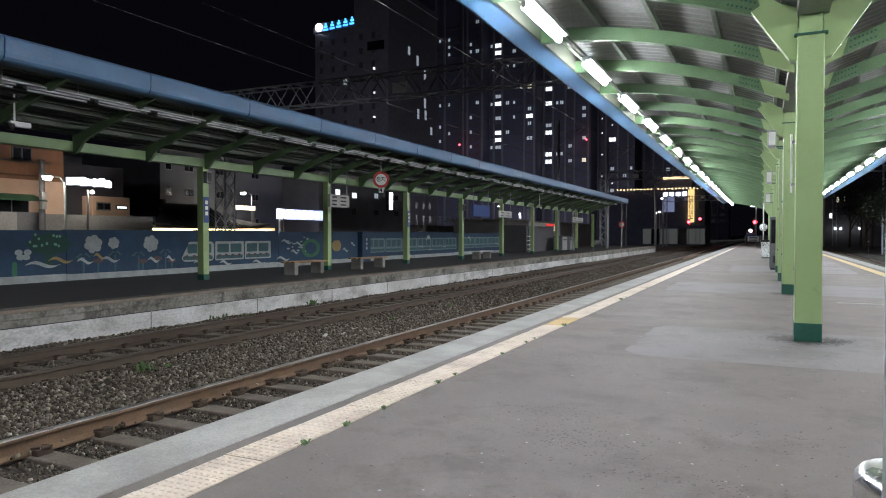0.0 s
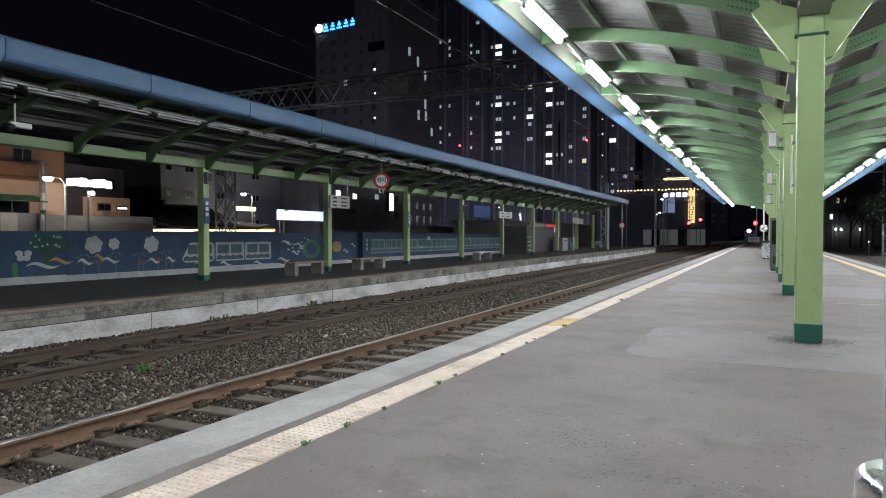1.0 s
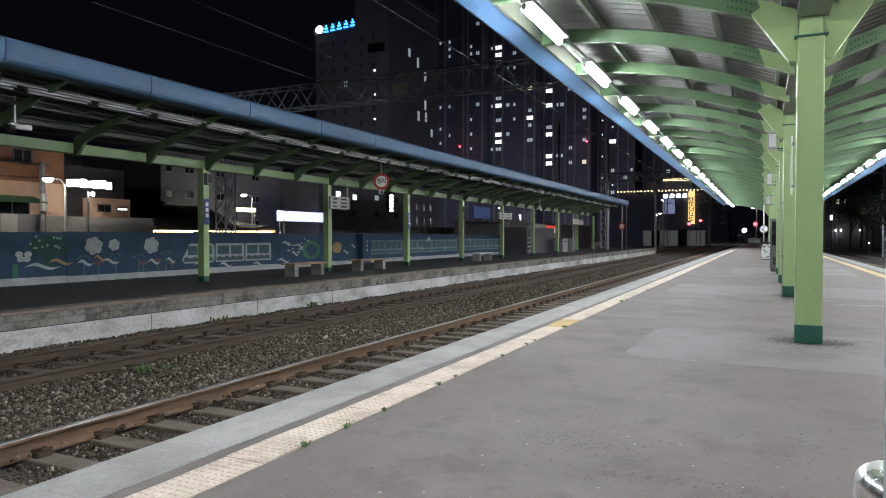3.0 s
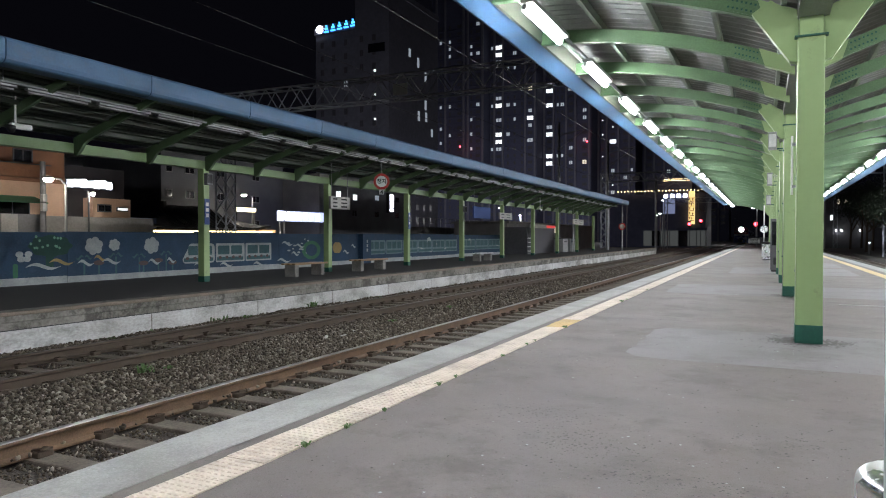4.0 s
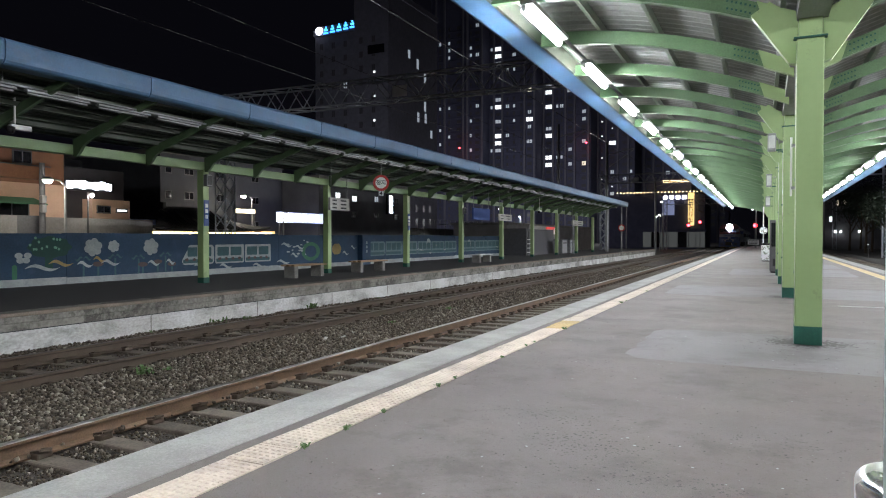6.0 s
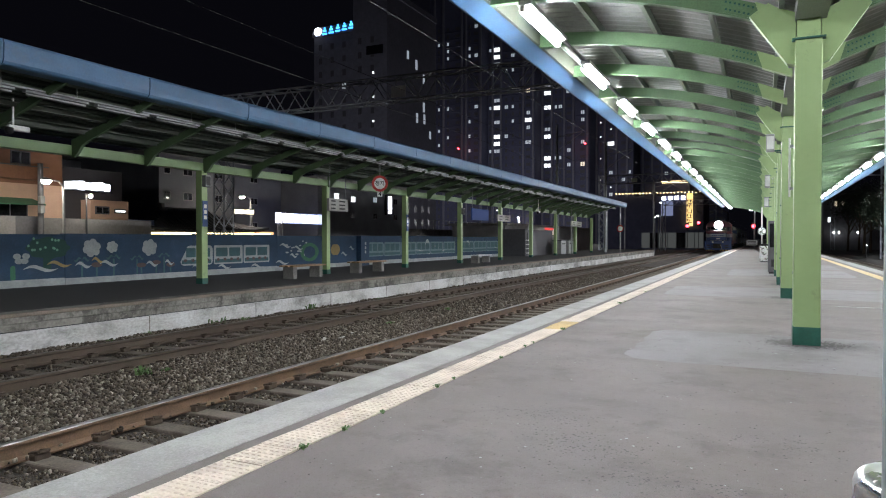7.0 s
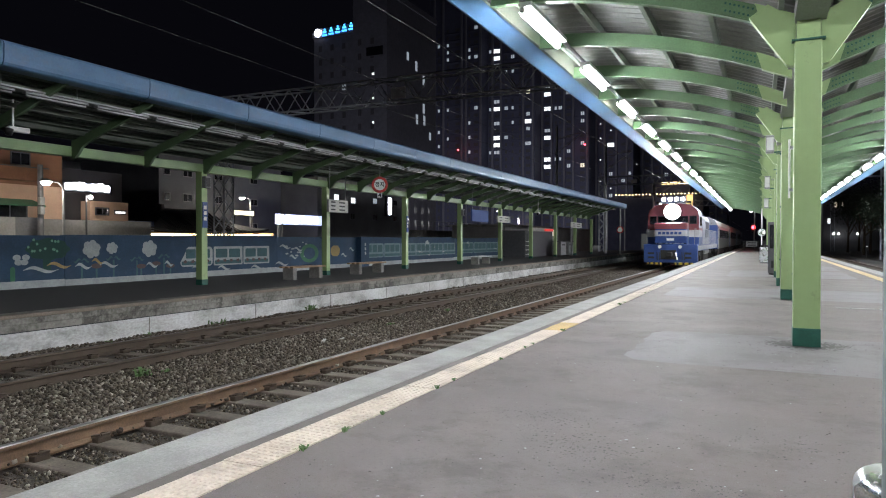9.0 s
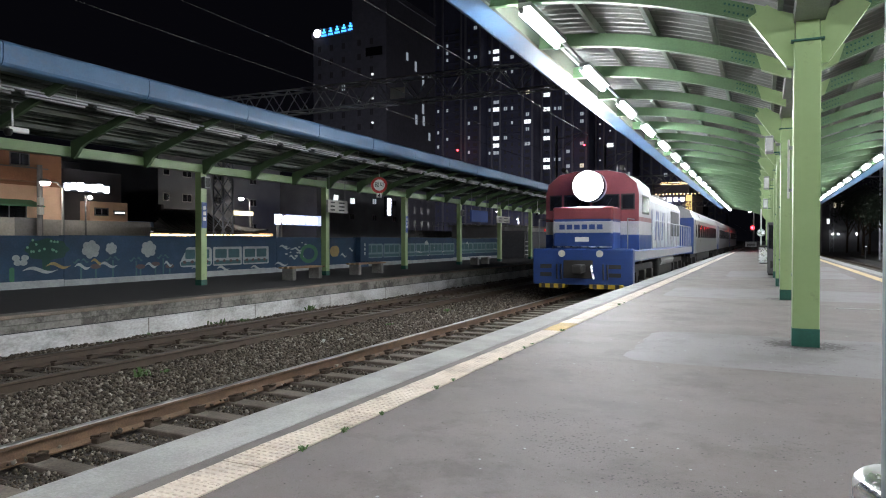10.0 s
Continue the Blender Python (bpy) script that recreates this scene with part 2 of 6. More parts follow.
for _n in _nt.nodes:
    if _n.type == "TEX_NOISE":
        _mp = _nt.nodes.new("ShaderNodeMapping")
        _mp.inputs["Scale"].default_value = (1.0, 0.7, 1.3)
        _gg = _nt.nodes.new("ShaderNodeNewGeometry")
        _nt.links.new(_gg.outputs["Position"], _mp.inputs["Vector"])
        _nt.links.new(_mp.outputs["Vector"], _n.inputs["Vector"])
M["stone"] = material("crushed_stone", (0.2, 0.2, 0.2), 0.9, bump=0.3)
_nt = M["stone"].node_tree
_g = _nt.nodes.new("ShaderNodeNewGeometry")
_r = _nt.nodes.new("ShaderNodeValToRGB")
for _p, _c in ((0.0, (0.024, 0.017, 0.011)), (0.30, (0.055, 0.041, 0.028)), (0.65, (0.104, 0.084, 0.061)), (0.88, (0.165, 0.143, 0.112)), (1.0, (0.32, 0.29, 0.24))):
    _e = _r.color_ramp.elements.new(_p) if _p not in (0.0, 1.0) else _r.color_ramp.elements[-1 if _p else 0]
    _e.color = (*_c, 1)
_nt.links.new(_g.outputs["Random Per Island"], _r.inputs["Fac"])
_nt.links.new(_r.outputs["Color"], _nt.nodes["Principled BSDF"].inputs["Base Color"])


# ---- mesh helpers ----
def box(bm, x0, x1, y0, y1, z0, z1, bevel=0.0):
    vs = [bm.verts.new((x, y, z)) for x in (x0, x1) for y in (y0, y1) for z in (z0, z1)]
    fs = [(0, 1, 3, 2), (4, 6, 7, 5), (0, 4, 5, 1), (2, 3, 7, 6), (0, 2, 6, 4), (1, 5, 7, 3)]
    faces = [bm.faces.new([vs[i] for i in f]) for f in fs]
    if bevel:
        es = list({e for f in faces for e in f.edges})
        bmesh.ops.bevel(bm, geom=es, offset=bevel, segments=2, affect="EDGES", profile=0.5)
    return bm


def bx(*a, bevel=0.0):
    return box(bmesh.new(), *a, bevel=bevel)


def rod(bm, a, b, r, n=8, r2=None):
    a, b = Vector(a), Vector(b)
    d = (b - a)
    q = d.to_track_quat("Z", "Y").to_matrix()
    r2 = r if r2 is None else r2
    lo = [bm.verts.new(a + q @ Vector((r * math.cos(2 * math.pi * i / n), r * math.sin(2 * math.pi * i / n), 0))) for i in range(n)]
    hi = [bm.verts.new(b + q @ Vector((r2 * math.cos(2 * math.pi * i / n), r2 * math.sin(2 * math.pi * i / n), 0))) for i in range(n)]
    for i in range(n):
        bm.faces.new((lo[i], lo[(i + 1) % n], hi[(i + 1) % n], hi[i]))
    bm.faces.new(lo[::-1])
    bm.faces.new(hi)
    return bm


def sweep(bm, section, y0, y1):
    """A closed section of (x, z) drawn out along y."""
    a = [bm.verts.new((x, y0, z)) for x, z in section]
    b = [bm.verts.new((x, y1, z)) for x, z in section]
    n = len(section)
    for i in range(n):
        bm.faces.new((a[i], a[(i + 1) % n], b[(i + 1) % n], b[i]))
    bm.faces.new(a[::-1])
    bm.faces.new(b)
    bmesh.ops.recalc_face_normals(bm, faces=bm.faces)
    return bm


def lathe(bm, profile, n=24, centre=(0, 0)):
    rings = [[bm.verts.new((centre[0] + r * math.cos(2 * math.pi * i / n), centre[1] + r * math.sin(2 * math.pi * i / n), z)) for i in range(n)] for r, z in profile]
    for a, b in zip(rings, rings[1:]):
        for i in range(n):
            bm.faces.new((a[i], a[(i + 1) % n], b[(i + 1) % n], b[i]))
    bmesh.ops.recalc_face_normals(bm, faces=bm.faces)
    return bm


def mesh_of(bm, name, mat, smooth=False):
    me = bpy.data.meshes.new(name)
    bm.to_mesh(me)
    bm.free()
    me.materials.append(M[mat] if isinstance(mat, str) else mat)
    if smooth:
        me.shade_smooth()
    return me


def thing(name, label, category, at=(0, 0, 0), group="", kind=""):
    ob = new(name)
    ob.location = at
    ob.empty_display_size = 0.1
    return tagged(ob, label, category, group, kind)


def part(name, bm, mat, parent, label="", smooth=False):
    ob = new(name, mesh_of(bm, name, mat, smooth))
    ob.parent = parent
    return tagged(ob, label)


def solid(name, bm, mat, label, category, group="", kind="", smooth=False):
    return tagged(new(name, mesh_of(bm, name, mat, smooth)), label, category, group, kind)


def shared(name, me, parent, at, rz=0.0):
    ob = new(name, me)
    ob.parent = parent
    ob.location = at
    if rz:
        ob.rotation_euler = (0, 0, rz)
    return ob


# ---- the plan, metres: x to the right of the eye, y along the track, z from the platform ----
EDGE_L, EDGE_R = -3.23, 4.10         # the island platform
FAR_EDGE, WALL_X = -10.90, -16.75    # the far platform and the painted wall behind it
RAIL_Z = -0.48
NEAR_C, FAR_C = -4.925, -8.95        # track centre lines
COL_X = 0.48
END_Y = 115.0


def ground_and_platforms():
    solid("ground", bx(-900, 900, -300, 2500, -1.2, -0.80), "ground", "dark trackside earth reaching the horizon", "ground", kind="structure")
    bm = bmesh.new()
    sweep(bm, [(-11.0, -0.85), (-11.0, -0.66), (-10.4, -0.66), (-9.9, -0.70), (-8.0, -0.70), (-7.8, -0.65), (-7.4, -0.64), (-6.9, -0.655), (-6.3, -0.645), (-5.75, -0.66), (-5.6, -0.70), (-3.1, -0.70), (-3.1, -0.85)], -8, 420)
    solid("ballast_bed", bm, "ballast", "brown grey railway ballast between the platforms", "ballast", kind="structure")
    pl = thing("platform", "grey worn asphalt island platform with concrete edge", "platform", kind="structure")
    part("paving", bx(-2.79, 4.10 - 0.42, -8, END_Y, -0.20, 0.0), "asphalt", pl)
    part("platform_wall", bx(EDGE_L + 0.08, EDGE_R - 0.08, -8, END_Y, -1.0, -0.201), "concrete", pl)
    fp = thing("far_platform", "dark asphalt side platform with stained whitewashed face", "platform", kind="structure")
    part("paving", bx(-17.2, FAR_EDGE - 0.45, -8, 78, -0.2, 0.0), "asphalt_left", fp)
    part("coping", bx(FAR_EDGE - 0.45, FAR_EDGE, -8, 78, -0.16, 0.004, bevel=0.012), "concrete_dirty", fp)
    part("platform_wall", bx(-17.2, FAR_EDGE - 0.025, -8, 78, -1.0, -0.161), "concrete_dirty", fp)
    part("painted_band", bx(FAR_EDGE - 0.022, FAR_EDGE - 0.012, -8, 78, -0.70, -0.29), "whitewash", fp)
    part("lip", bx(FAR_EDGE - 0.10, FAR_EDGE + 0.025, -8, 78, -0.05, 0.010, bevel=0.012), "lip_brown", fp, "pale brown worn edge lip")
    # black strip stands in for the shadow line below the coping
    part("shadow_strip", bx(FAR_EDGE - 0.02, FAR_EDGE - 0.008, -8, 78, -0.292, -0.276), "black", fp, "black strip put in for the coping's shadow")
    seam = mesh_of(bx(FAR_EDGE - 0.02, FAR_EDGE - 0.010, -0.012, 0.012, -0.70, -0.30), "seam", "concrete_dirty")
    for k in range(20):
        shared("seam", seam, fp, (0, 3.4 + 3.1 * k, 0))
    for x0, x1 in ((EDGE_L, -2.79), (EDGE_R - 0.42, EDGE_R)):
        part("coping", bx(x0, x1, -8, END_Y, -0.20, 0.006, bevel=0.012), "coping", pl, "pale concrete edge coping")
    # worn repair patches in the paving
    rp = random.Random(12)
    for cx, cy, rx, ry in ((0.95, 8.25, 2.25, 1.25), (0.4, 17.0, 2.4, 1.6), (0.8, 27.0, 1.9, 2.6), (1.6, 33.0, 1.2, 2.6)):
        bm = bmesh.new()
        out = []
        for k in range(48):
            a = 2 * math.pi * k / 48
            q = (abs(math.cos(a)) ** 14 + abs(math.sin(a)) ** 14) ** (-1 / 14) * (1 + rp.uniform(-0.012, 0.012))
            out.append(bm.verts.new((cx + rx * q * math.cos(a), cy + ry * q * math.sin(a), 0.004)))
        bm.faces.new(out)
        part("paving_patch", bm, "asphalt_patch", pl, "smoother grey repair patch")
    for y in (8.88, 15.63, 20.13, 24.63):
        verts, faces = [], []
        rs = random.Random(int(y))
        for k in range(900):
            a, d = rs.uniform(0, 6.283), 0.15 + abs(rs.gauss(0, 0.13))
            px, py, r = COL_X - 0.01 + 1.15 * d * math.cos(a), y + d * math.sin(a), rs.uniform(0.006, 0.026)
            n0 = len(verts)
            verts += [(px + r * math.cos(q * 1.2566 + a) * rs.uniform(0.6, 1.2), py + r * math.sin(q * 1.2566 + a), 0.0050 + 0.00001 * (k % 90)) for q in range(5)]
            faces.append(tuple(range(n0, n0 + 5)))
        me = bpy.data.meshes.new("grime")
        me.from_pydata(verts, [], faces)
        me.materials.append(M["asphalt_grime"])
        ob = new("grime", me)
        ob.parent = pl
        tagged(ob, "dark grime flakes round the column foot", kind="stuff")
    part("joint_line", bx(1.2, 3.6, 13.95, 14.03, -0.01, 0.006), "coping", pl, "pale sealed joint")
    part("safety_line", bx(3.18, 3.46, -8, END_Y, -0.02, 0.008), "tactile_new", pl, "yellow warning strip")
    return pl


PLATFORM = ground_and_platforms()


def rail_section(c):
    return [(c - 0.07, RAIL_Z - 0.176), (c + 0.07, RAIL_Z - 0.176), (c + 0.07, RAIL_Z - 0.162), (c + 0.012, RAIL_Z - 0.138),
            (c + 0.010, RAIL_Z - 0.050), (c + 0.034, RAIL_Z - 0.036), (c + 0.034, RAIL_Z - 0.012), (c + 0.022, RAIL_Z - 0.001),
            (c - 0.022, RAIL_Z - 0.001), (c - 0.034, RAIL_Z - 0.012), (c - 0.034, RAIL_Z - 0.036), (c - 0.010, RAIL_Z - 0.050),
            (c - 0.012, RAIL_Z - 0.138), (c - 0.07, RAIL_Z - 0.162)]


def track(name, centre, label, web):
    tr = thing(name, label, "railway track", kind="structure")
    for side in (-0.7525, 0.7525):
        c = centre + side
        r = part("rail", sweep(bmesh.new(), rail_section(c), -8, 420), web, tr)
        head = [(c - 0.028, RAIL_Z - 0.008), (c + 0.035, RAIL_Z - 0.012), (c + 0.034, RAIL_Z - 0.008), (c + 0.030, RAIL_Z - 0.003), (c + 0.022, RAIL_Z + 0.001), (c, RAIL_Z + 0.003), (c - 0.022, RAIL_Z + 0.001)]
        part("rail_head", sweep(bmesh.new(), head, -8, 420), "rail_head" if web == "rail_rust" else "rail_dull", r, "polished running surface")
    return tr


NEAR_TRACK = track("track", NEAR_C, "rusty rails on concrete sleepers beside the island platform", "rail_rust")
FAR_TRACK = track("track", FAR_C, "dark rusty rails beside the far platform", "rail_dark")


# ---- the island platform's canopy ----
def rib_z(u):
    """Underside of a rib at u metres out from the column line."""
    return 3.565 + 0.45 * u - 0.055 * u * u


RIBS = [8.95 + 2.3 * k for k in range(-4, 30)]
COLUMNS = [2.13, 8.88, 15.63, 20.13, 24.63, 31.38, 38.13, 44.88, 51.63, 58.38, 65.13, 71.88]
WING = 4.00            # from the column line to the gutter


def canopy():
    cp = thing("canopy", "green steel platform canopy with arched ribs and grey sheet roof", "canopy")
    n = 14
    us = [0.10 + (WING - 0.15) * i / n for i in range(n + 1)]
    bm = bmesh.new()
    for side in (-1, 1):
        lo_a, lo_b, hi_a, hi_b = [], [], [], []
        for u in us:
            x, z = side * u, rib_z(u)
            lo_a.append(bm.verts.new((x, -0.05, z)))
            lo_b.append(bm.verts.new((x, 0.05, z)))
            hi_a.append(bm.verts.new((x, -0.05, z + 0.21)))
            hi_b.append(bm.verts.new((x, 0.05, z + 0.21)))
        for i in range(n):
            for q in ((lo_a, lo_b), (hi_b, hi_a), (hi_a, lo_a), (lo_b, hi_b)):
                bm.faces.new((q[0][i], q[0][i + 1], q[1][i + 1], q[1][i]))
        for e in (0, n):
            bm.faces.new((lo_a[e], lo_b[e], hi_b[e], hi_a[e]))
    bmesh.ops.recalc_face_normals(bm, faces=bm.faces)
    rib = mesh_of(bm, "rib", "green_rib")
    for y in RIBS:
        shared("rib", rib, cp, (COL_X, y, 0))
    # bolted splice plates on the ribs
    for side in (-1, 1):
        sec = [(side * 0.575, rib_z(0.575) + 0.02), (side * 0.93, rib_z(0.93) + 0.02), (side * 0.93, rib_z(0.93) + 0.19), (side * 0.575, rib_z(0.575) + 0.19)]
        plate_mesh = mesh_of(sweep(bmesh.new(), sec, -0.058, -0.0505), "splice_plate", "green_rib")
        bm = bmesh.new()
        for k in range(7):
            for dz in (0.06, 0.15):
                u = 0.60 + 0.05 * k
                box(bm, side * u - 0.012, side * u + 0.012, -0.072, -0.0585, rib_z(u) + dz - 0.012, rib_z(u) + dz + 0.012)
        studs = mesh_of(bm, "stud", "green_dark")
        for y in RIBS[3:14]:
            o = tagged(shared("splice_plate", plate_mesh, cp, (COL_X, y, 0)), "green bolted splice plate")
            tagged(shared("stud", studs, o, (0, 0, 0)), kind="stuff")
    # pale stub arms from the column line to the bolted splice
    for side in (-1, 1):
        arm = mesh_of(sweep(bmesh.new(), [(side * 0.10, rib_z(0.10) - 0.012), (side * 0.50, rib_z(0.50) - 0.012), (side * 0.58, rib_z(0.58) + 0.222), (side * 0.10, rib_z(0.10) + 0.215)], -0.06, 0.06), "stub_arm", "green")
        for y in RIBS:
            tagged(shared("stub_arm", arm, cp, (COL_X, y, 0)), "pale green stub arm")
    y0, y1 = RIBS[0] - 0.6, RIBS[-1] + 0.6
    for side in (-1, 1):
        for u in (0.30, 1.13, 2.03, 2.94, 3.78):
            x, z = COL_X + side * u, rib_z(u) + 0.212
            part("purlin", bx(x - 0.03, x + 0.03, y0, y1, z, z + 0.14), "purlin", cp)
        # corrugated sheets, waves running across the ribs
        rows, m = 12, int((y1 - y0) / 0.0625)
        verts, faces = [], []
        for j in range(m + 1):
            y = y0 + (y1 - y0) * j / m
            w = 0.018 * (1 if j % 4 < 2 else -1)
            for i in range(rows + 1):
                u = 0.12 + (WING - 0.15) * i / rows
                verts.append((COL_X + side * u, y, rib_z(u) + 0.368 + w))
        for j in range(m):
            for i in range(rows):
                a = j * (rows + 1) + i
                faces.append((a, a + 1, a + rows + 2, a + rows + 1))
        me = bpy.data.meshes.new("roof_sheet")
        me.from_pydata(verts, [], faces)
        me.materials.append(M["roof"])
        ob = new("roof_sheet", me)
        ob.parent = cp
        # box gutter with a rounded outer lip, and the darkened cream board behind it
        sec = [(COL_X + side * u, z) for u, z in ((4.01, 4.545), (4.34, 4.47), (4.40, 4.49), (4.43, 4.58), (4.43, 4.82), (4.39, 4.82), (4.39, 4.64), (4.01, 4.66))]
        part("gutter", sweep(bmesh.new(), sec, y0, y1), "blue", cp)
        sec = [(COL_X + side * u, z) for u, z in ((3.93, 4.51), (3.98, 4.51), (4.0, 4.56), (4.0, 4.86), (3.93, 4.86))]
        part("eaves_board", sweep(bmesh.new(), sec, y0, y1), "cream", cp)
        # lamp rail under the rib ends
        xr = COL_X + side * (3.43 if side < 0 else 3.50)
        part("lamp_rail", bx(xr - 0.025, xr + 0.025, y0, y1, 4.43, 4.475), "steel", cp)
    part("valley_gutter", bx(COL_X - 0.16, COL_X + 0.16, y0, y1, 3.72, 3.90), "steel", cp)
    return cp


CANOPY = canopy()


def column_proto():
    col = thing("canopy_column", "pale green steel column with dark green painted foot", "column", group="columns of the island canopy")
    part("shaft", bx(-0.138, 0.138, -0.14, 0.14, 0.20, 3.50, bevel=0.012), "green", col)
    part("foot", bx(-0.142, 0.142, -0.144, 0.144, 0.0, 0.215, bevel=0.008), "green_dark", col, "dark green painted foot")
    part("head", bx(-0.12, 0.12, -0.12, 0.12, 3.50, 3.74), "green", col)
    part("cap_plate", bx(-0.17, 0.17, -0.17, 0.17, 3.485, 3.505), "green_dark", col)
    for side in (-1, 1):
        bm = bmesh.new()
        pts = [(side * 0.13, 3.22), (side * 0.13, 3.76), (side * 0.42, rib_z(0.42) + 0.23), (side * 0.62, rib_z(0.62) + 0.02), (side * 0.22, 3.25)]
        for y in (-0.06, 0.06):
            bm.faces.new([bm.verts.new((x, y, z)) for x, z in pts])
        bm.verts.ensure_lookup_table()
        for i in range(5):
            j = (i + 1) % 5
            bm.faces.new((bm.verts[i], bm.verts[j], bm.verts[5 + j], bm.verts[5 + i]))
        bmesh.ops.recalc_face_normals(bm, faces=bm.faces)
        part("gusset", bm, "green", col)
    return col


def columns():
    proto = column_proto()
    proto.location = (COL_X, COLUMNS[0], 0)
    for y in COLUMNS[1:]:
        copy_thing(proto, pose(COL_X - (0.02 if y < 9 else 0.0), y, 0))


columns()


def tube_light_proto():
    lt = thing("fluorescent_light", "lit white fluorescent batten light under the eaves", "lamp", group="lit battens of the island canopy")
    part("batten", bx(-0.05, 0.14, -0.92, 0.92, 0.052, 0.115, bevel=0.01), "housing", lt)
    part("tube", rod(bmesh.new(), (-0.0, -0.85, 0.0), (0.0, 0.85, 0.0), 0.052, 10), "tube", lt, "glowing fluorescent tube", smooth=True)
    for y in (-0.88, 0.88):
        part("lamp_holder", bx(-0.03, 0.03, y - 0.02, y + 0.02, -0.03, 0.06), "housing", lt)
    for y in (-0.6, 0.6):
        part("hanger", rod(bmesh.new(), (0, y, 0.11), (0, y, 0.135), 0.012, 6), "steel", lt)
    return lt


def tube_lights():
    proto = tube_light_proto()
    first = True
    for x in (-2.95, 3.98):
        for k in range(-3, 20):
            m = pose(x, 9.66 + 3.41 * k, 4.305, 0, 0, 0 if x < 0 else 180)
            if first:
                proto.matrix_basis = m
                first = False
            else:
                copy_thing(proto, m)


tube_lights()


# ---- the far platform's canopy ----
LCOL_X, LCOL_Y = -13.8, [13.9 + 5.8 * k for k in range(-3, 9)]


def far_canopy():
    y0, y1 = -6.0, 61.3
    cp = thing("far_canopy", "green steel canopy of the far platform with blue gutter", "canopy")
    part("main_beam", bx(-13.9, -13.7, y0, 59.0, 3.05, 3.27, bevel=0.01), "green_beam", cp)
    bm = bmesh.new()
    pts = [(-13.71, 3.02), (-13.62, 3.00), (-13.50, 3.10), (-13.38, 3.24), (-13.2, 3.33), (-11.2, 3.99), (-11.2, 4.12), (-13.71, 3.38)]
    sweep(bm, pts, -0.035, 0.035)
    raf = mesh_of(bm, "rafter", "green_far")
    y = LCOL_Y[0]
    while y < 60:
        shared("rafter", raf, cp, (0, y, 0))
        y += 5.8 / 3
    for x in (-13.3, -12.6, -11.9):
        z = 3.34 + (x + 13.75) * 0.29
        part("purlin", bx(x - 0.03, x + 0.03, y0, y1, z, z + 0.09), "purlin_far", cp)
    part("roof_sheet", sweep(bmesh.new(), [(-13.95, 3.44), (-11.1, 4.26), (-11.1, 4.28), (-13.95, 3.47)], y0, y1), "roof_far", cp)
    for k in range(16):
        x = -13.85 + 0.17 * k
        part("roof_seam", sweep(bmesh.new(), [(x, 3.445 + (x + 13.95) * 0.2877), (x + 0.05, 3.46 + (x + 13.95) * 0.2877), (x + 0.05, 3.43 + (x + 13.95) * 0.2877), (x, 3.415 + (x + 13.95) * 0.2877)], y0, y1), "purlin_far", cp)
    # gutter in lengths with visible joints
    j = -7.35
    while j < y1:
        e = min(j + 2.83, y1)
        sec = [(-11.25, 3.99), (-10.98, 3.99), (-10.93, 4.01), (-10.90, 4.05), (-10.885, 4.12), (-10.88, 4.34), (-10.90, 4.38), (-10.96, 4.41), (-11.25, 4.41)]
        part("gutter", sweep(bmesh.new(), sec, j, e - 0.02), "blue", cp)
        j += 2.83
    return cp


FAR_CANOPY = far_canopy()


def far_columns():
    col = thing("canopy_column", "pale green steel column with dark foot on the far platform", "column", group="columns of the far canopy")
    part("shaft", bx(-0.105, 0.105, -0.105, 0.105, 0.14, 3.06, bevel=0.01), "green", col)
    part("foot", bx(-0.109, 0.109, -0.109, 0.109, 0.0, 0.15), "green_dark", col, "dark green painted foot")
    col.location = (LCOL_X, LCOL_Y[0], 0)
    for y in LCOL_Y[1:]:
        copy_thing(col, pose(LCOL_X, y, 0))


far_columns()


# ---- the painted wall behind the far platform ----
def blob(bm, x, y, z, ry, rz, lobes=5, depth=0.3, n=40):
    """A flat lobed shape, a few millimetres thick, on a wall that faces +x."""
    out = []
    for i in range(n):
        a = 2 * math.pi * i / n
        k = 1 - depth * (1 - abs(math.cos(lobes * a / 2))) ** 0.8 if lobes else 1
        out.append(bm.verts.new((x, y + ry * k * math.cos(a), z + rz * k * math.sin(a))))
    bm.faces.new(out)
    return bm


def cloud(bm, x, y, z, r, lobes=6):
    """Overlapping painted discs round a centre."""
    blob(bm, x, y, z, r * 0.62, r * 0.55, 0, 0, 20)
    for i in range(lobes):
        a = 2 * math.pi * i / lobes + 0.3
        blob(bm, x + 0.0004 * (i + 1), y + r * 0.6 * math.cos(a), z + r * 0.52 * math.sin(a), r * 0.42, r * 0.40, 0, 0, 18)
    return bm


def wave(bm, x, y, z, w, h, th):
    n = 14
    top, bot = [], []
    for i in range(n + 1):
        u = i / n
        c = z + h * math.sin(2 * math.pi * u) * (1 - 0.3 * u)
        t = th * math.sin(math.pi * min(1, u * 1.02 + 0.02)) + 0.004
        top.append(bm.verts.new((x, y + w * (u - 0.5), c + t)))
        bot.append(bm.verts.new((x, y + w * (u - 0.5), c - t)))
    for i in range(n):
        bm.faces.new((bot[i], bot[i + 1], top[i + 1], top[i]))
    return bm


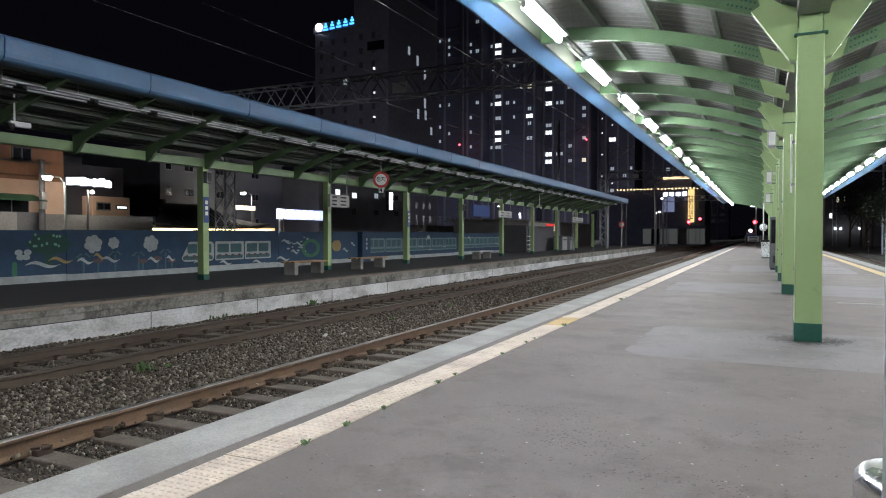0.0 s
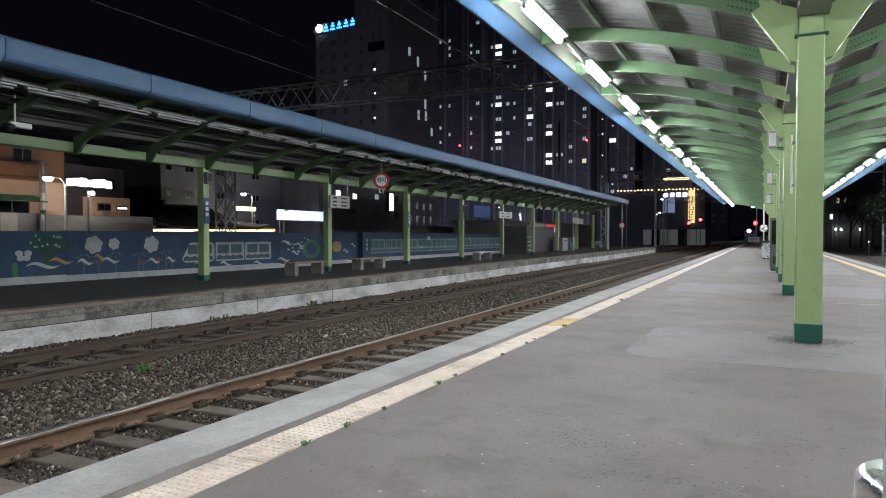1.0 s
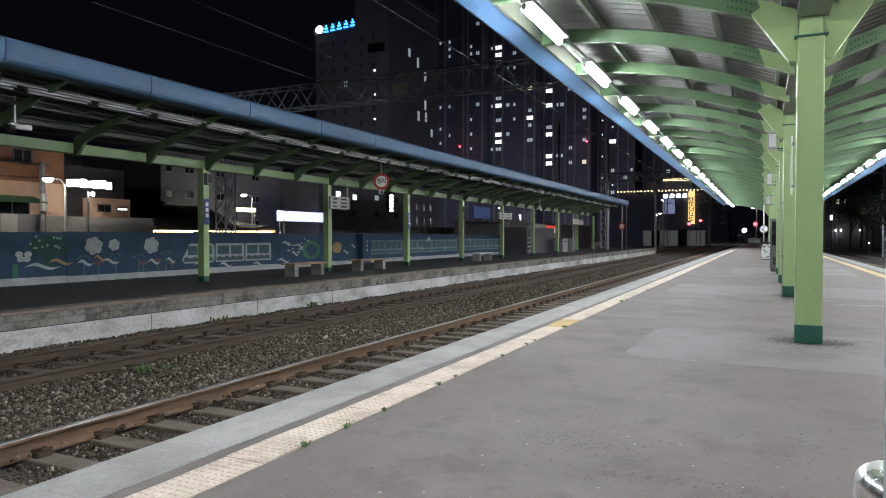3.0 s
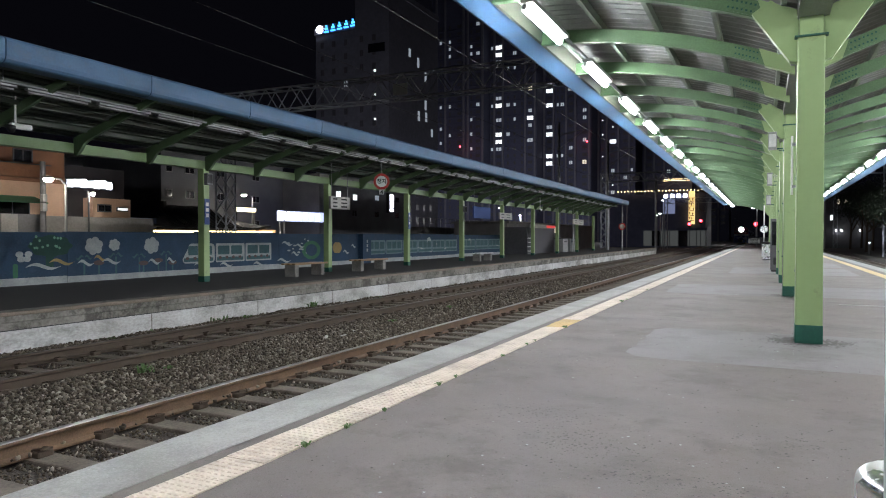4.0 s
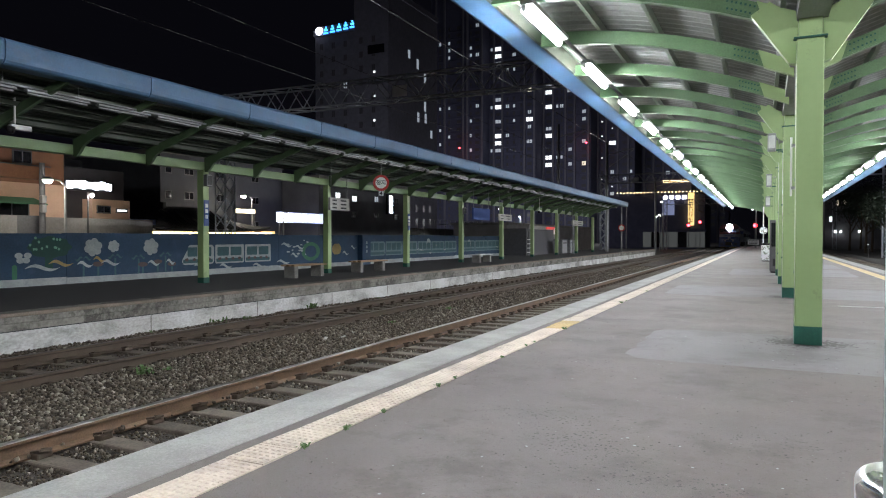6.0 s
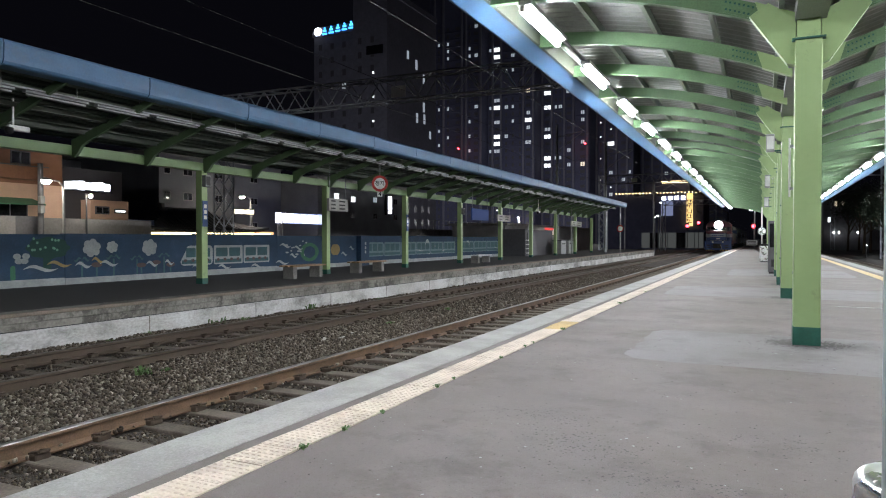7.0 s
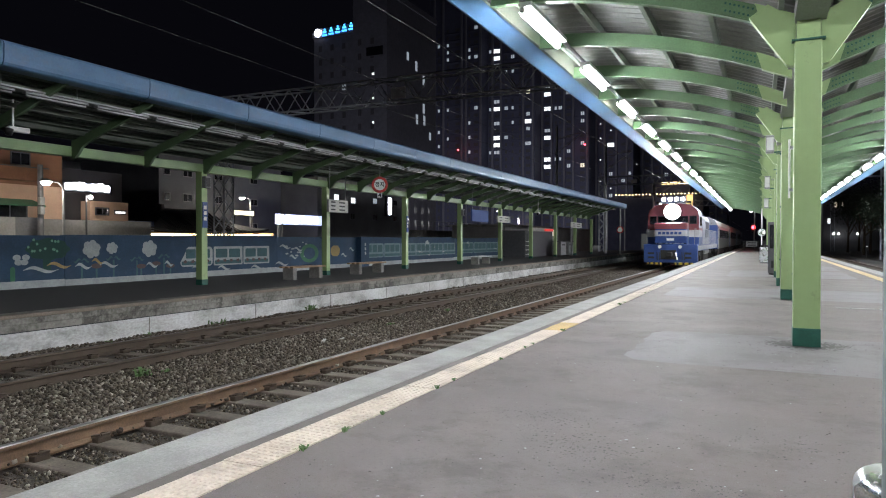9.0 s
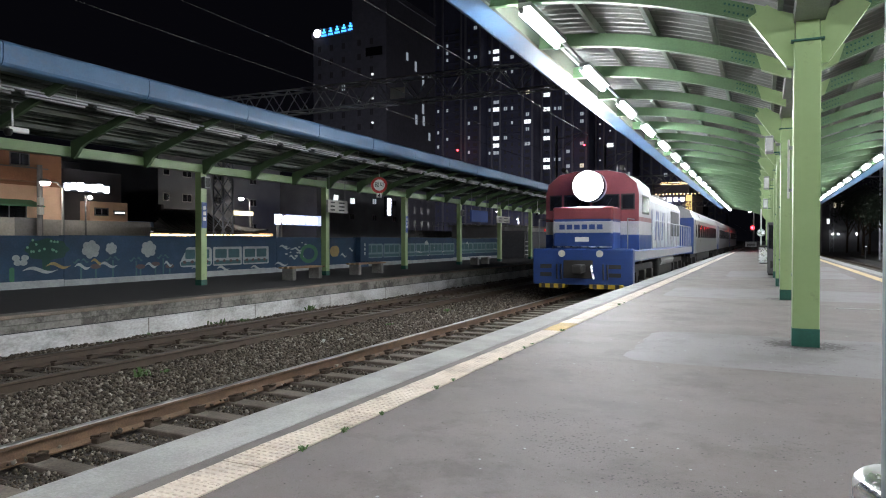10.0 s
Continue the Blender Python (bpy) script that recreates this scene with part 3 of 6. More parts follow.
def plate(bm, x, y0, y1, z0, z1, r=0.05):
    """A flat rounded rectangle facing +x."""
    r = min(r, (y1 - y0) / 2.01, (z1 - z0) / 2.01)
    out = []
    for cy, cz, a0 in ((y1 - r, z1 - r, 0), (y0 + r, z1 - r, 90), (y0 + r, z0 + r, 180), (y1 - r, z0 + r, 270)):
        for k in range(5):
            a = radians(a0 + 22.5 * k)
            out.append(bm.verts.new((x, cy + r * math.cos(a), cz + r * math.sin(a))))
    bm.faces.new(out)
    return bm


def painted_wall():
    w = thing("wall_mural", "navy concrete wall painted with clouds, waves and trains", "wall", kind="structure")
    joints = [-8, -3.0, 2.2, 7.2, 12.0, 16.6, 20.7, 26.4, 31.5, 37.0, 42.0, 47.0]
    for i, (a, b) in enumerate(zip(joints, joints[1:])):
        top = 1.36 + 0.02 * ((i * 7) % 3 - 1)
        part("wall_panel", bx(WALL_X - 0.2, WALL_X, a + 0.006, b - 0.006, -0.1, top, bevel=0.006), "mural_blue", w)
        part("white_base", bx(WALL_X, WALL_X + 0.012, a + 0.006, b - 0.006, 0.0, 0.17 + 0.02 * (i % 2)), "mural_white", w, "white painted base band")
    part("pilaster", bx(WALL_X, WALL_X + 0.25, 26.3, 27.0, 0.0, 1.36), "mural_blue", w)
    F = WALL_X + 0.005
    for y, z, r in ((12.8, 0.97, 0.28), (13.45, 0.99, 0.19), (14.75, 0.96, 0.28), (9.0, 0.95, 0.25), (33.5, 1.0, 0.24), (39.2, 0.9, 0.25)):
        part("painted_cloud", cloud(bmesh.new(), F, y, z, r), "mural_white", w)
    for y, h, cap in ((12.5, 0.62, 0), (12.95, 0.50, 1), (13.5, 0.66, 0), (14.3, 0.62, 0), (14.45, 0.44, 1), (15.0, 0.50, 1), (15.3, 0.68, 0), (15.55, 0.42, 1)):
        part("painted_stem", plate(bmesh.new(), F - 0.002, y - 0.03, y + 0.03, 0.17, h, 0.02), "mural_teal", w)
        if cap:
            part("painted_cap", blob(bmesh.new(), F - 0.001, y, h, 0.17, 0.07, 0, 0), "mural_brown", w)
        else:
            for sy in (-1, 1):
                part("painted_leaf", wave(bmesh.new(), F - 0.001, y + sy * 0.13, h + 0.04, 0.24, 0.05 * sy, 0.035), "mural_teal", w)
    part("painted_tree", blob(bmesh.new(), F - 0.003, 11.55, 0.98, 0.62, 0.30, 8, 0.15), "mural_deep", w, "dark green painted tree crown")
    part("painted_trunk", plate(bmesh.new(), F - 0.002, 11.4, 11.62, 0.40, 0.85, 0.03), "mural_deep", w)
    part("painted_seaweed", plate(bmesh.new(), F, 10.55, 10.68, 0.18, 0.55, 0.06), "mural_green", w)
    for y, z in ((10.72, 0.78), (10.95, 0.78), (10.76, 0.66), (10.91, 0.66)):
        part("painted_butterfly_wing", blob(bmesh.new(), F + 0.002 * (z < 0.7), y, z, 0.10, 0.075, 0, 0), "mural_white", w)
    rnd = random.Random(4)
    for k in range(13):
        part("painted_bubble", blob(bmesh.new(), F, 10.95 + 0.95 * rnd.random(), 0.9 + 0.35 * rnd.random(), 0.035, 0.035, 0, 0, 12), "mural_mint", w)
    for y, z, wd, m in ((11.35, 0.45, 0.95, "mural_white"), (11.85, 0.55, 0.7, "mural_ochre"), (12.55, 0.50, 0.5, "mural_white"), (13.35, 0.52, 0.6, "mural_white"),
                        (13.0, 0.62, 0.4, "mural_ochre"), (14.85, 0.46, 0.45, "mural_white"), (15.5, 0.48, 0.35, "mural_white"), (16.7, 0.30, 0.5, "mural_white"), (17.9, 0.26, 0.6, "mural_white"),
                        (19.6, 0.22, 0.7, "mural_white"), (21.0, 0.30, 0.8, "mural_white"), (21.2, 0.95, 0.7, "mural_white"), (22.0, 0.85, 0.6, "mural_white"), (21.7, 0.55, 0.5, "mural_white"),
                        (23.9, 0.32, 0.6, "mural_white"), (25.3, 0.55, 0.5, "mural_white"), (25.9, 0.8, 0.4, "mural_white"), (32.6, 0.6, 0.9, "mural_white"), (33.6, 0.45, 0.7, "mural_white"),
                        (34.6, 0.75, 0.7, "mural_white"), (35.8, 0.5, 0.8, "mural_white"), (8.6, 0.45, 0.8, "mural_white"), (44.2, 0.6, 0.8, "mural_white")):
        part("painted_wave", wave(bmesh.new(), F + 0.001, y, z, wd, 0.07, 0.045), m, w)
    for k in range(14):
        y, z = 21.2 + 1.5 * rnd.random(), 0.55 + 0.6 * rnd.random()
        part("painted_splash", blob(bmesh.new(), F + 0.002, y, z, 0.05 + 0.06 * rnd.random(), 0.03 + 0.03 * rnd.random(), 2, 0.4, 16), "mural_white", w)
    part("painted_ring", blob(bmesh.new(), F, 22.75, 0.68, 0.62, 0.38, 0, 0), "mural_green", w, "green painted ring")
    part("ring_centre", blob(bmesh.new(), F + 0.003, 22.75, 0.68, 0.38, 0.24, 0, 0), "mural_blue", w)
    part("painted_fish", blob(bmesh.new(), F, 24.6, 0.75, 0.35, 0.32, 2, 0.3), "mural_ochre", w)
    # two painted trains
    for y0, cars, clen, z0, z1, nwin in ((15.95, 3, 1.45, 0.36, 1.0, 2), (27.1, 6, 1.7, 0.38, 1.06, 3), (38.0, 3, 2.2, 0.40, 1.08, 3)):
        for c in range(cars):
            a = y0 + c * clen
            shell = plate(bmesh.new(), F, a, a + clen - 0.05, z0, z1, 0.14 if c == 0 else 0.05)
            if c == 0:
                for v in shell.verts:
                    if v.co.y < a + 0.4 and v.co.z > (z0 + z1) / 2:
                        v.co.y += 0.24
            part("painted_carriage", shell, "mural_white" if y0 < 20 else "mural_pale", w)
            if y0 < 20:
                for q in range(4):
                    part("painted_pattern", blob(bmesh.new(), F + 0.004, a + 0.2 + 0.32 * q, z0 + 0.16, 0.09, 0.06, 5, 0.4, 16), "mural_brown", w)
            for j in range(nwin):
                ws = (clen - 0.2) / nwin
                part("painted_window", plate(bmesh.new(), F + 0.003, a + 0.10 + j * ws + (0.13 if c == 0 and j == 0 else 0), a + 0.02 + (j + 1) * ws, z0 + 0.26, z1 - 0.08, 0.04), "mural_teal", w)
            part("painted_skirt", plate(bmesh.new(), F + 0.002, a + 0.05, a + clen - 0.12, z0 + 0.05, z0 + 0.17, 0.02), "mural_teal", w)
    for k in range(3):
        part("painted_numeral", plate(bmesh.new(), F + 0.252, 26.6, 26.72, 0.55 + 0.2 * k, 0.68 + 0.2 * k, 0.02), "mural_white", w)


painted_wall()


# ---- things on the far platform ----
def bench(at, length, seat, label):
    b = thing("bench", label, "bench", at, group="benches on the far platform")
    n = 3
    for k in range(n):
        x = -0.2 + 0.4 * k / (n - 1)
        part("slat", bx(x - 0.06, x + 0.06, -length / 2, length / 2, 0.36, 0.41, bevel=0.006), seat, b)
    for y in (-length / 2 + 0.18, length / 2 - 0.18):
        part("leg", bx(-0.2, 0.2, y - 0.09, y + 0.09, 0.0, 0.36, bevel=0.015), "concrete", b, "grey concrete leg")
    return b


bench((-13.05, 17.4, 0), 1.7, "wood", "brown slatted bench on pale concrete legs")
bench((-13.1, 21.3, 0), 1.9, "wood", "wooden bench on pale concrete legs")
bench((-13.0, 32.1, 0), 1.8, "housing", "grey bench on pale concrete legs")


def hanging_board(at, wy, hz, mat, label, bars, drop):
    b = thing("hanging_sign", label, "sign", at, group="boards under the far canopy")
    part("panel", bx(-0.04, 0.04, -wy / 2, wy / 2, -hz / 2, hz / 2, bevel=0.006), mat, b)
    for y in (-wy / 2 + 0.1, wy / 2 - 0.1):
        part("hanger", rod(bmesh.new(), (0, y, hz / 2), (0, y, hz / 2 + drop), 0.012, 6), "steel", b)
    for i in range(bars):
        z = hz / 2 - hz * (i + 0.7) / (bars + 0.4)
        for y, w in ((-wy * 0.28, wy * 0.22), (wy * 0.18, wy * 0.3)):
            part("text_bar", bx(0.041, 0.045, y - w / 2, y + w / 2, z - hz * 0.06, z + hz * 0.06), "black", b)
    return b


hanging_board((-13.0, 19.25, 2.36), 1.15, 0.42, "concrete_pale", "white timetable board hung from green canopy", 3, 1.14)
hanging_board((-13.0, 35.5, 2.36), 2.0, 0.36, "concrete_pale", "white direction board hung from green canopy", 2, 1.17)
hanging_board((-13.0, 51.7, 2.36), 3.2, 0.40, "concrete_pale", "white direction board hung from green canopy", 2, 1.15)
hanging_board((-13.0, 32.0, 2.44), 2.2, 0.58, "blue_screen", "blue lit display hung from green canopy", 0, 0.98)


def text_mesh(body, size, mat, parent, at, rot, name="lettering", depth=0.003):
    cu = bpy.data.curves.new(name, "FONT")
    cu.body, cu.size, cu.align_x, cu.align_y, cu.extrude = body, size, "CENTER", "CENTER", depth
    cu.offset = size * 0.02
    cu.materials.append(M[mat])
    ob = new(name, cu)
    ob.parent, ob.location, ob.rotation_euler = parent, at, rot
    return ob


def stop_sign():
    # turned to face trains on the near side
    s = thing("stop_sign", "round red and white stop sign on a thin rod", "sign", (-11.8, 20.0, 3.10))
    s.rotation_euler = (0, 0, radians(28))
    part("disc", rod(bmesh.new(), (0, 0.0, 0), (0, -0.02, 0), 0.275, 32), "red", s, "red rim")
    part("face", rod(bmesh.new(), (0, -0.02, 0), (0, -0.026, 0), 0.19, 32), "white", s, "white disc")
    text_mesh("정지", 0.18, "black", s, (0, -0.030, 0), (radians(90), 0, 0))
    part("plate", bx(-0.085, 0.085, -0.02, 0.0, -0.44, -0.28), "white", s, "small white number plate")
    text_mesh("4", 0.19, "black", s, (0, -0.024, -0.36), (radians(90), 0, 0))
    part("rod", rod(bmesh.new(), (0, 0.01, 0.25), (0, 0.01, 0.85), 0.014, 8), "steel", s)
    return s


stop_sign()


def unlit_lights():
    lr = thing("lamp_rail", "long grey rail of unlit battens under far canopy", "lamp rail")
    part("rail", bx(-11.79, -11.73, -6, 58.9, 3.855, 3.89, bevel=0.006), "steel", lr)
    y = -5.9
    pr_b = mesh_of(bx(-0.05, 0.05, -0.62, 0.62, 0.025, 0.07, bevel=0.01), "batten", "steel")
    pr_t = mesh_of(rod(bmesh.new(), (0.0, -0.58, 0.0), (0.0, 0.58, 0.0), 0.018, 8), "tube", "tube_off", True)
    pr_h = mesh_of(rod(bmesh.new(), (0, 0, 0), (0, 0, 0.18), 0.010, 6), "hanger", "steel")
    while y < 58:
        b = shared("batten", pr_b, lr, (-11.76, y, 3.77))
        shared("tube", pr_t, b, (0, 0, 0))
        shared("hanger", pr_h, lr, (-11.76, y + 0.4, 3.90))
        y += 1.42
    return lr


unlit_lights()


def security_camera(at, drop, label):
    c = thing("security_camera", label, "camera", at, group="cameras under the far canopy")
    part("rod", rod(bmesh.new(), (0, 0, 0.0), (0, 0, drop), 0.018, 8), "white", c)
    part("housing", bx(-0.05, 0.05, -0.10, 0.30, -0.10, 0.0, bevel=0.02), "white", c)
    bm = bmesh.new()
    lathe(bm, [(0.001, -0.18), (0.05, -0.17), (0.075, -0.12), (0.08, -0.06), (0.02, -0.03)], 16, (0, -0.08))
    part("dome", bm, "black", c, "dark camera dome", smooth=True)
    return c


security_camera((-12.6, 8.02, 3.33), 0.55, "white security camera hanging from a rod")
security_camera((-12.6, 40.6, 2.95), 0.85, "white security camera hanging from a rod")


def column_sign(y, x, label):
    c = thing("column_sign", label, "sign", (x, y, 2.0), group="blue plates on the columns")
    part("plate", bx(0, 0.02, -0.09, 0.09, -0.45, 0.25, bevel=0.004), "sign_blue_panel", c)
    for z in (0.1, -0.05, -0.2):
        part("text_bar", bx(0.02, 0.024, -0.05, 0.05, z - 0.05, z + 0.05), "white", c)
    return c


for yy in (LCOL_Y[3], LCOL_Y[5]):
    column_sign(yy, LCOL_X + 0.107, "narrow blue name plate on the green column")


def small_fittings():
    for yy, zz in ((LCOL_Y[3], 2.78), (LCOL_Y[6], 2.6)):
        sp = thing("loudspeaker", "small grey speaker box on the green column", "speaker", (LCOL_X + 0.175, yy, zz), group="column speakers")
        part("cabinet", bx(-0.07, 0.07, -0.10, 0.10, -0.16, 0.16, bevel=0.02), "steel", sp)
        part("grille", bx(0.07, 0.078, -0.07, 0.07, -0.12, 0.12), "black", sp)


small_fittings()


def kiosk():
    k = thing("kiosk", "dark platform kiosk with red lit fascia", "kiosk", (-15.6, 48.5, 0))
    part("body", bx(-1.1, 0.6, -3.2, 3.6, 0.0, 1.9, bevel=0.02), "steel_dark", k)
    part("fascia", bx(0.6, 0.66, -2.6, 3.6, 1.85, 2.12, bevel=0.01), "concrete_pale", k, "pale fascia board")
    part("lit_fascia", bx(0.66, 0.70, 1.3, 3.5, 1.90, 2.07, bevel=0.01), "red_sign", k, "red lit fascia")
    part("shutter", bx(0.6, 0.63, -2.8, 3.2, 0.1, 1.7), "steel_dark", k)
    for i in range(7):
        part("shutter_slat", bx(0.63, 0.65, -2.8, 3.2, 0.15 + 0.22 * i, 0.30 + 0.22 * i), "steel_dark", k)
    st = thing("ladder", "short white-runged ladder leaning by the kiosk", "ladder", (-14.9, 45.6, 0))
    for x in (-0.02, 0.02):
        part("stile", rod(bmesh.new(), (x, -0.35 if x < 0 else 0.35, 0), (x, -0.35 if x < 0 else 0.35, 1.3), 0.025, 6), "steel_dark", st)
    for i in range(4):
        part("rung", bx(-0.03, 0.05, -0.38, 0.38, 0.2 + 0.3 * i, 0.25 + 0.3 * i), "white", st, "white rung")
    for dy in (51.2, 53.4):
        v = thing("recycling_bin", "grey metal recycling bin on far platform", "bin", (-14.2, dy, 0), group="far bins")
        part("body", bx(-0.35, 0.35, -0.7, 0.7, 0.05, 1.05, bevel=0.03), "steel", v)
        part("lid", bx(-0.38, 0.38, -0.74, 0.74, 1.05, 1.12, bevel=0.02), "steel_dark", v)
        part("slot", bx(0.35, 0.36, -0.45, 0.45, 0.8, 0.9), "black", v)


kiosk()


def pole(at, h, r, label, mat="steel"):
    p = thing("pole", label, "pole", at)
    part("shaft", rod(bmesh.new(), (0, 0, 0), (0, 0, h), r, 8, r * 0.8), mat, p)
    part("base_plate", bx(-r * 2, r * 2, -r * 2, r * 2, 0, 0.03), mat, p)
    return p


pole((-11.1, 59.4, 0), 4.1, 0.06, "slim steel pole at the canopy end")
pole((-13.7, 53.0, 0), 3.1, 0.07, "slim steel pole under the canopy")
sp = thing("speed_disc", "small round sign on the slim pole", "sign", (-11.1, 59.36, 2.1))
part("disc", rod(bmesh.new(), (0, 0, 0), (0, -0.02, 0), 0.30, 20), "red", sp)
part("face", rod(bmesh.new(), (0, -0.02, 0), (0, -0.03, 0), 0.21, 20), "white", sp)


# ---- the town behind the wall ----
def house_window(parent, x, y, z, w, h, mat, frame_mat="steel_dark"):
    wnd = part("window", bx(x - 0.04, x + 0.03, y - w / 2, y + w / 2, z - h / 2, z + h / 2), frame_mat, parent)
    n = 2 if w > 0.7 else 1
    for i in range(n):
        a = y - w / 2 + 0.06 + i * (w - 0.06) / n
        part("pane", bx(x + 0.03, x + 0.04, a, a + (w - 0.06) / n - 0.06, z - h / 2 + 0.06, z + h / 2 - 0.06), mat, wnd)
    return wnd


def town_left():
    g = "houses behind the wall"
    a = thing("house", "orange brick house with flat concrete roof", "building", group=g)
    part("wall", bx(-40, -30, 4, 21.4, -0.8, 5.2), "brick_orange", a)
    part("lower_front", bx(-30.0, -29.985, 12.0, 21.4, -0.8, 3.70), "peach_lamplit", a, "lower front in peach lightened for lamplight")
    part("roof", bx(-40.2, -29.7, 3.8, 21.6, 5.2, 5.45), "concrete", a)
    part("balcony", bx(-30, -29.2, 8, 20.2, 3.85, 4.4), "brick_orange", a)
    part("balcony_rail", bx(-29.25, -29.2, 8, 20.2, 4.4, 4.45), "steel_dark", a)
    for y in (17.6, 19.4):
        house_window(a, -30.0, y, 4.85, 0.9, 0.6, "window_dark")
    house_window(a, -30.0, 18.9, 2.4, 1.6, 0.9, "window_dark")
    part("awning", sweep(bmesh.new(), [(-30.0, 3.05), (-29.0, 2.75), (-29.0, 2.70), (-30.0, 2.95)], 17.2, 19.9), "mural_green", a, "dark green awning")
    b = thing("house", "dark shop building with white lit roof sign", "building", group=g)
    part("wall", bx(-42, -30.6, 21.5, 25.2, -0.8, 4.7), "shop_dark", b)
    part("bay", bx(-30.6, -29.9, 22.8, 25.0, 2.2, 3.15), "peach_lamplit", b, "bay in peach lightened for lamplight")
    house_window(b, -29.9, 23.45, 2.65, 0.8, 0.4, "window_dark")
    house_window(b, -29.9, 24.5, 2.63, 0.7, 0.22, "window_lit")
    sg = part("sign_panel", bx(-30.6, -30.45, 21.75, 24.5, 3.55, 4.1, bevel=0.02), "black", b)
    for k in range(7):
        y = 22.0 + 0.36 * k
        part("sign_letter", bx(-30.45, -30.38, y - 0.17, y + 0.155, 3.64 + 0.05 * (k % 2), 3.99 + 0.04 * (k % 3), bevel=0.04), "sign_white", sg, "glowing white letter bar")
    k2 = thing("house", "dark rear building in the gap between houses", "building", group=g)
    part("wall", bx(-58, -46, 32.0, 44.0, -0.8, 7.0), "plaster_dark", k2)
    for y in (37.5, 39.6):
        part("ac_unit", bx(-46.0, -45.6, y - 0.35, y + 0.35, 1.9, 2.5, bevel=0.03), "housing", k2, "white air conditioner unit")
    part("strip_light", bx(-29.22, -29.15, 15.2, 17.4, 3.80, 3.85), "warm_light", a, "lit strip under the balcony")
    lw = thing("yard_wall", "pale grey yard wall behind the mural", "wall")
    part("wall", bx(-29.0, -28.7, 4, 16.6, -0.8, 2.2), "brick_orange", lw)
    part("wall_middle", bx(-29.0, -28.7, 16.6, 19.5, -0.8, 2.2), "plaster_dark", lw)
    part("pale_panel", bx(-28.7, -28.66, 17.6, 18.3, 1.0, 2.18), "plaster", lw)
    part("wall_end", bx(-29.0, -28.7, 19.6, 25.4, -0.8, 2.15), "plaster", lw)
    c = thing("house", "grey plastered block with small windows", "building", group=g)
    part("wall", bx(-52, -38, 34.3, 47.5, -0.8, 7.2), "plaster_dark", c)
    part("parapet", bx(-52.1, -37.9, 34.2, 47.6, 7.2, 7.5), "concrete", c)
    for y in (35.0, 36.9, 40.0, 44.0):
        for z in (2.3, 4.3, 6.1):
            house_window(c, -38.0, y, z, 0.9 if y > 36 else 0.6, 0.6, "window_dark", "plaster")
    h = thing("tiled_pavilion", "traditional house with dark curved tile roof", "building", group=g)
    part("wall", bx(-36.5, -33.0, 28.6, 38.6, -0.8, 1.7), "plaster", h)
    # hipped tile roof, sagging between a short raised ridge and long upturned eaves
    bm = bmesh.new()
    eave = [(-31.6, 27.6), (-31.6, 38.2), (-37.2, 38.2), (-37.2, 27.6)]
    crest = [(-34.2, 31.3), (-34.2, 34.8), (-34.6, 34.8), (-34.6, 31.3)]
    rings = []
    for i in range(7):
        u = i / 6
        z = 1.74 + 1.30 * u ** 1.7
        rings.append([])
        for q in range(4):
            (ex, ey), (cx, cy) = eave[q], crest[q]
            (fx, fy), (dx, dy) = eave[(q + 1) % 4], crest[(q + 1) % 4]
            for k in range(6):
                v = k / 6
                lift = 0.28 * (1 - u) * abs(2 * v - 1) ** 4
                rings[-1].append(bm.verts.new(((ex + (fx - ex) * v) * (1 - u) + (cx + (dx - cx) * v) * u, (ey + (fy - ey) * v) * (1 - u) + (cy + (dy - cy) * v) * u, z + lift)))
    for a, b in zip(rings, rings[1:]):
        for k in range(24):
            bm.faces.new((a[k], a[(k + 1) % 24], b[(k + 1) % 24], b[k]))
    bm.faces.new(rings[-1])
    bmesh.ops.recalc_face_normals(bm, faces=bm.faces)
    bmesh.ops.solidify(bm, geom=bm.faces[:], thickness=0.12)
    part("roof", bm, "tile_roof", h, "dark curved tile roof")
    for k in range(26):
        y = 28.2 + 0.38 * k
        top = min(1.0, (y - 27.2) / 3.6, (38.6 - y) / 3.6)
        bm = bmesh.new()
        pts = []
        for i in range(6):
            u = top * i / 5
            pts.append((-31.6 - 2.6 * u, y, 1.80 + 1.30 * u ** 1.7))
        for a, b in zip(pts, pts[1:]):
            rod(bm, a, b, 0.04, 6)
        part("tile_rib", bm, "tile_roof", h)
    part("ridge", bx(-34.55, -34.25, 31.2, 34.9, 3.02, 3.24, bevel=0.04), "tile_roof", h)
    for y in (31.2, 34.9):
        part("ridge_end", bx(-34.6, -34.2, y - 0.14, y + 0.14, 3.05, 3.50, bevel=0.06), "tile_roof", h)
    # strip heightened and wall sheet made to glow, for the lamplit wall
    part("eaves_glow", bx(-31.9, -31.8, 25.6, 38.6, 1.46, 1.60), "warm_light", h, "warm strip light made taller for the lit wall band")
    part("eaves_glow", bx(-32.95, -32.85, 36.2, 40.2, 1.0, 1.72), "lit_wall_glow", h)
    part("pale_blind", bx(-31.9, -31.85, 25.9, 28.4, 1.72, 2.3), "blue_pale", h, "pale blue blind")
    d = thing("house", "dark shop with long white lit sign", "building", group=g)
    part("wall", bx(-46, -34.2, 47.6, 64, -0.8, 6.3), "plaster_dark", d)
    part("parapet", bx(-46, -34.1, 47.5, 64.1, 6.3, 6.6), "concrete", d)
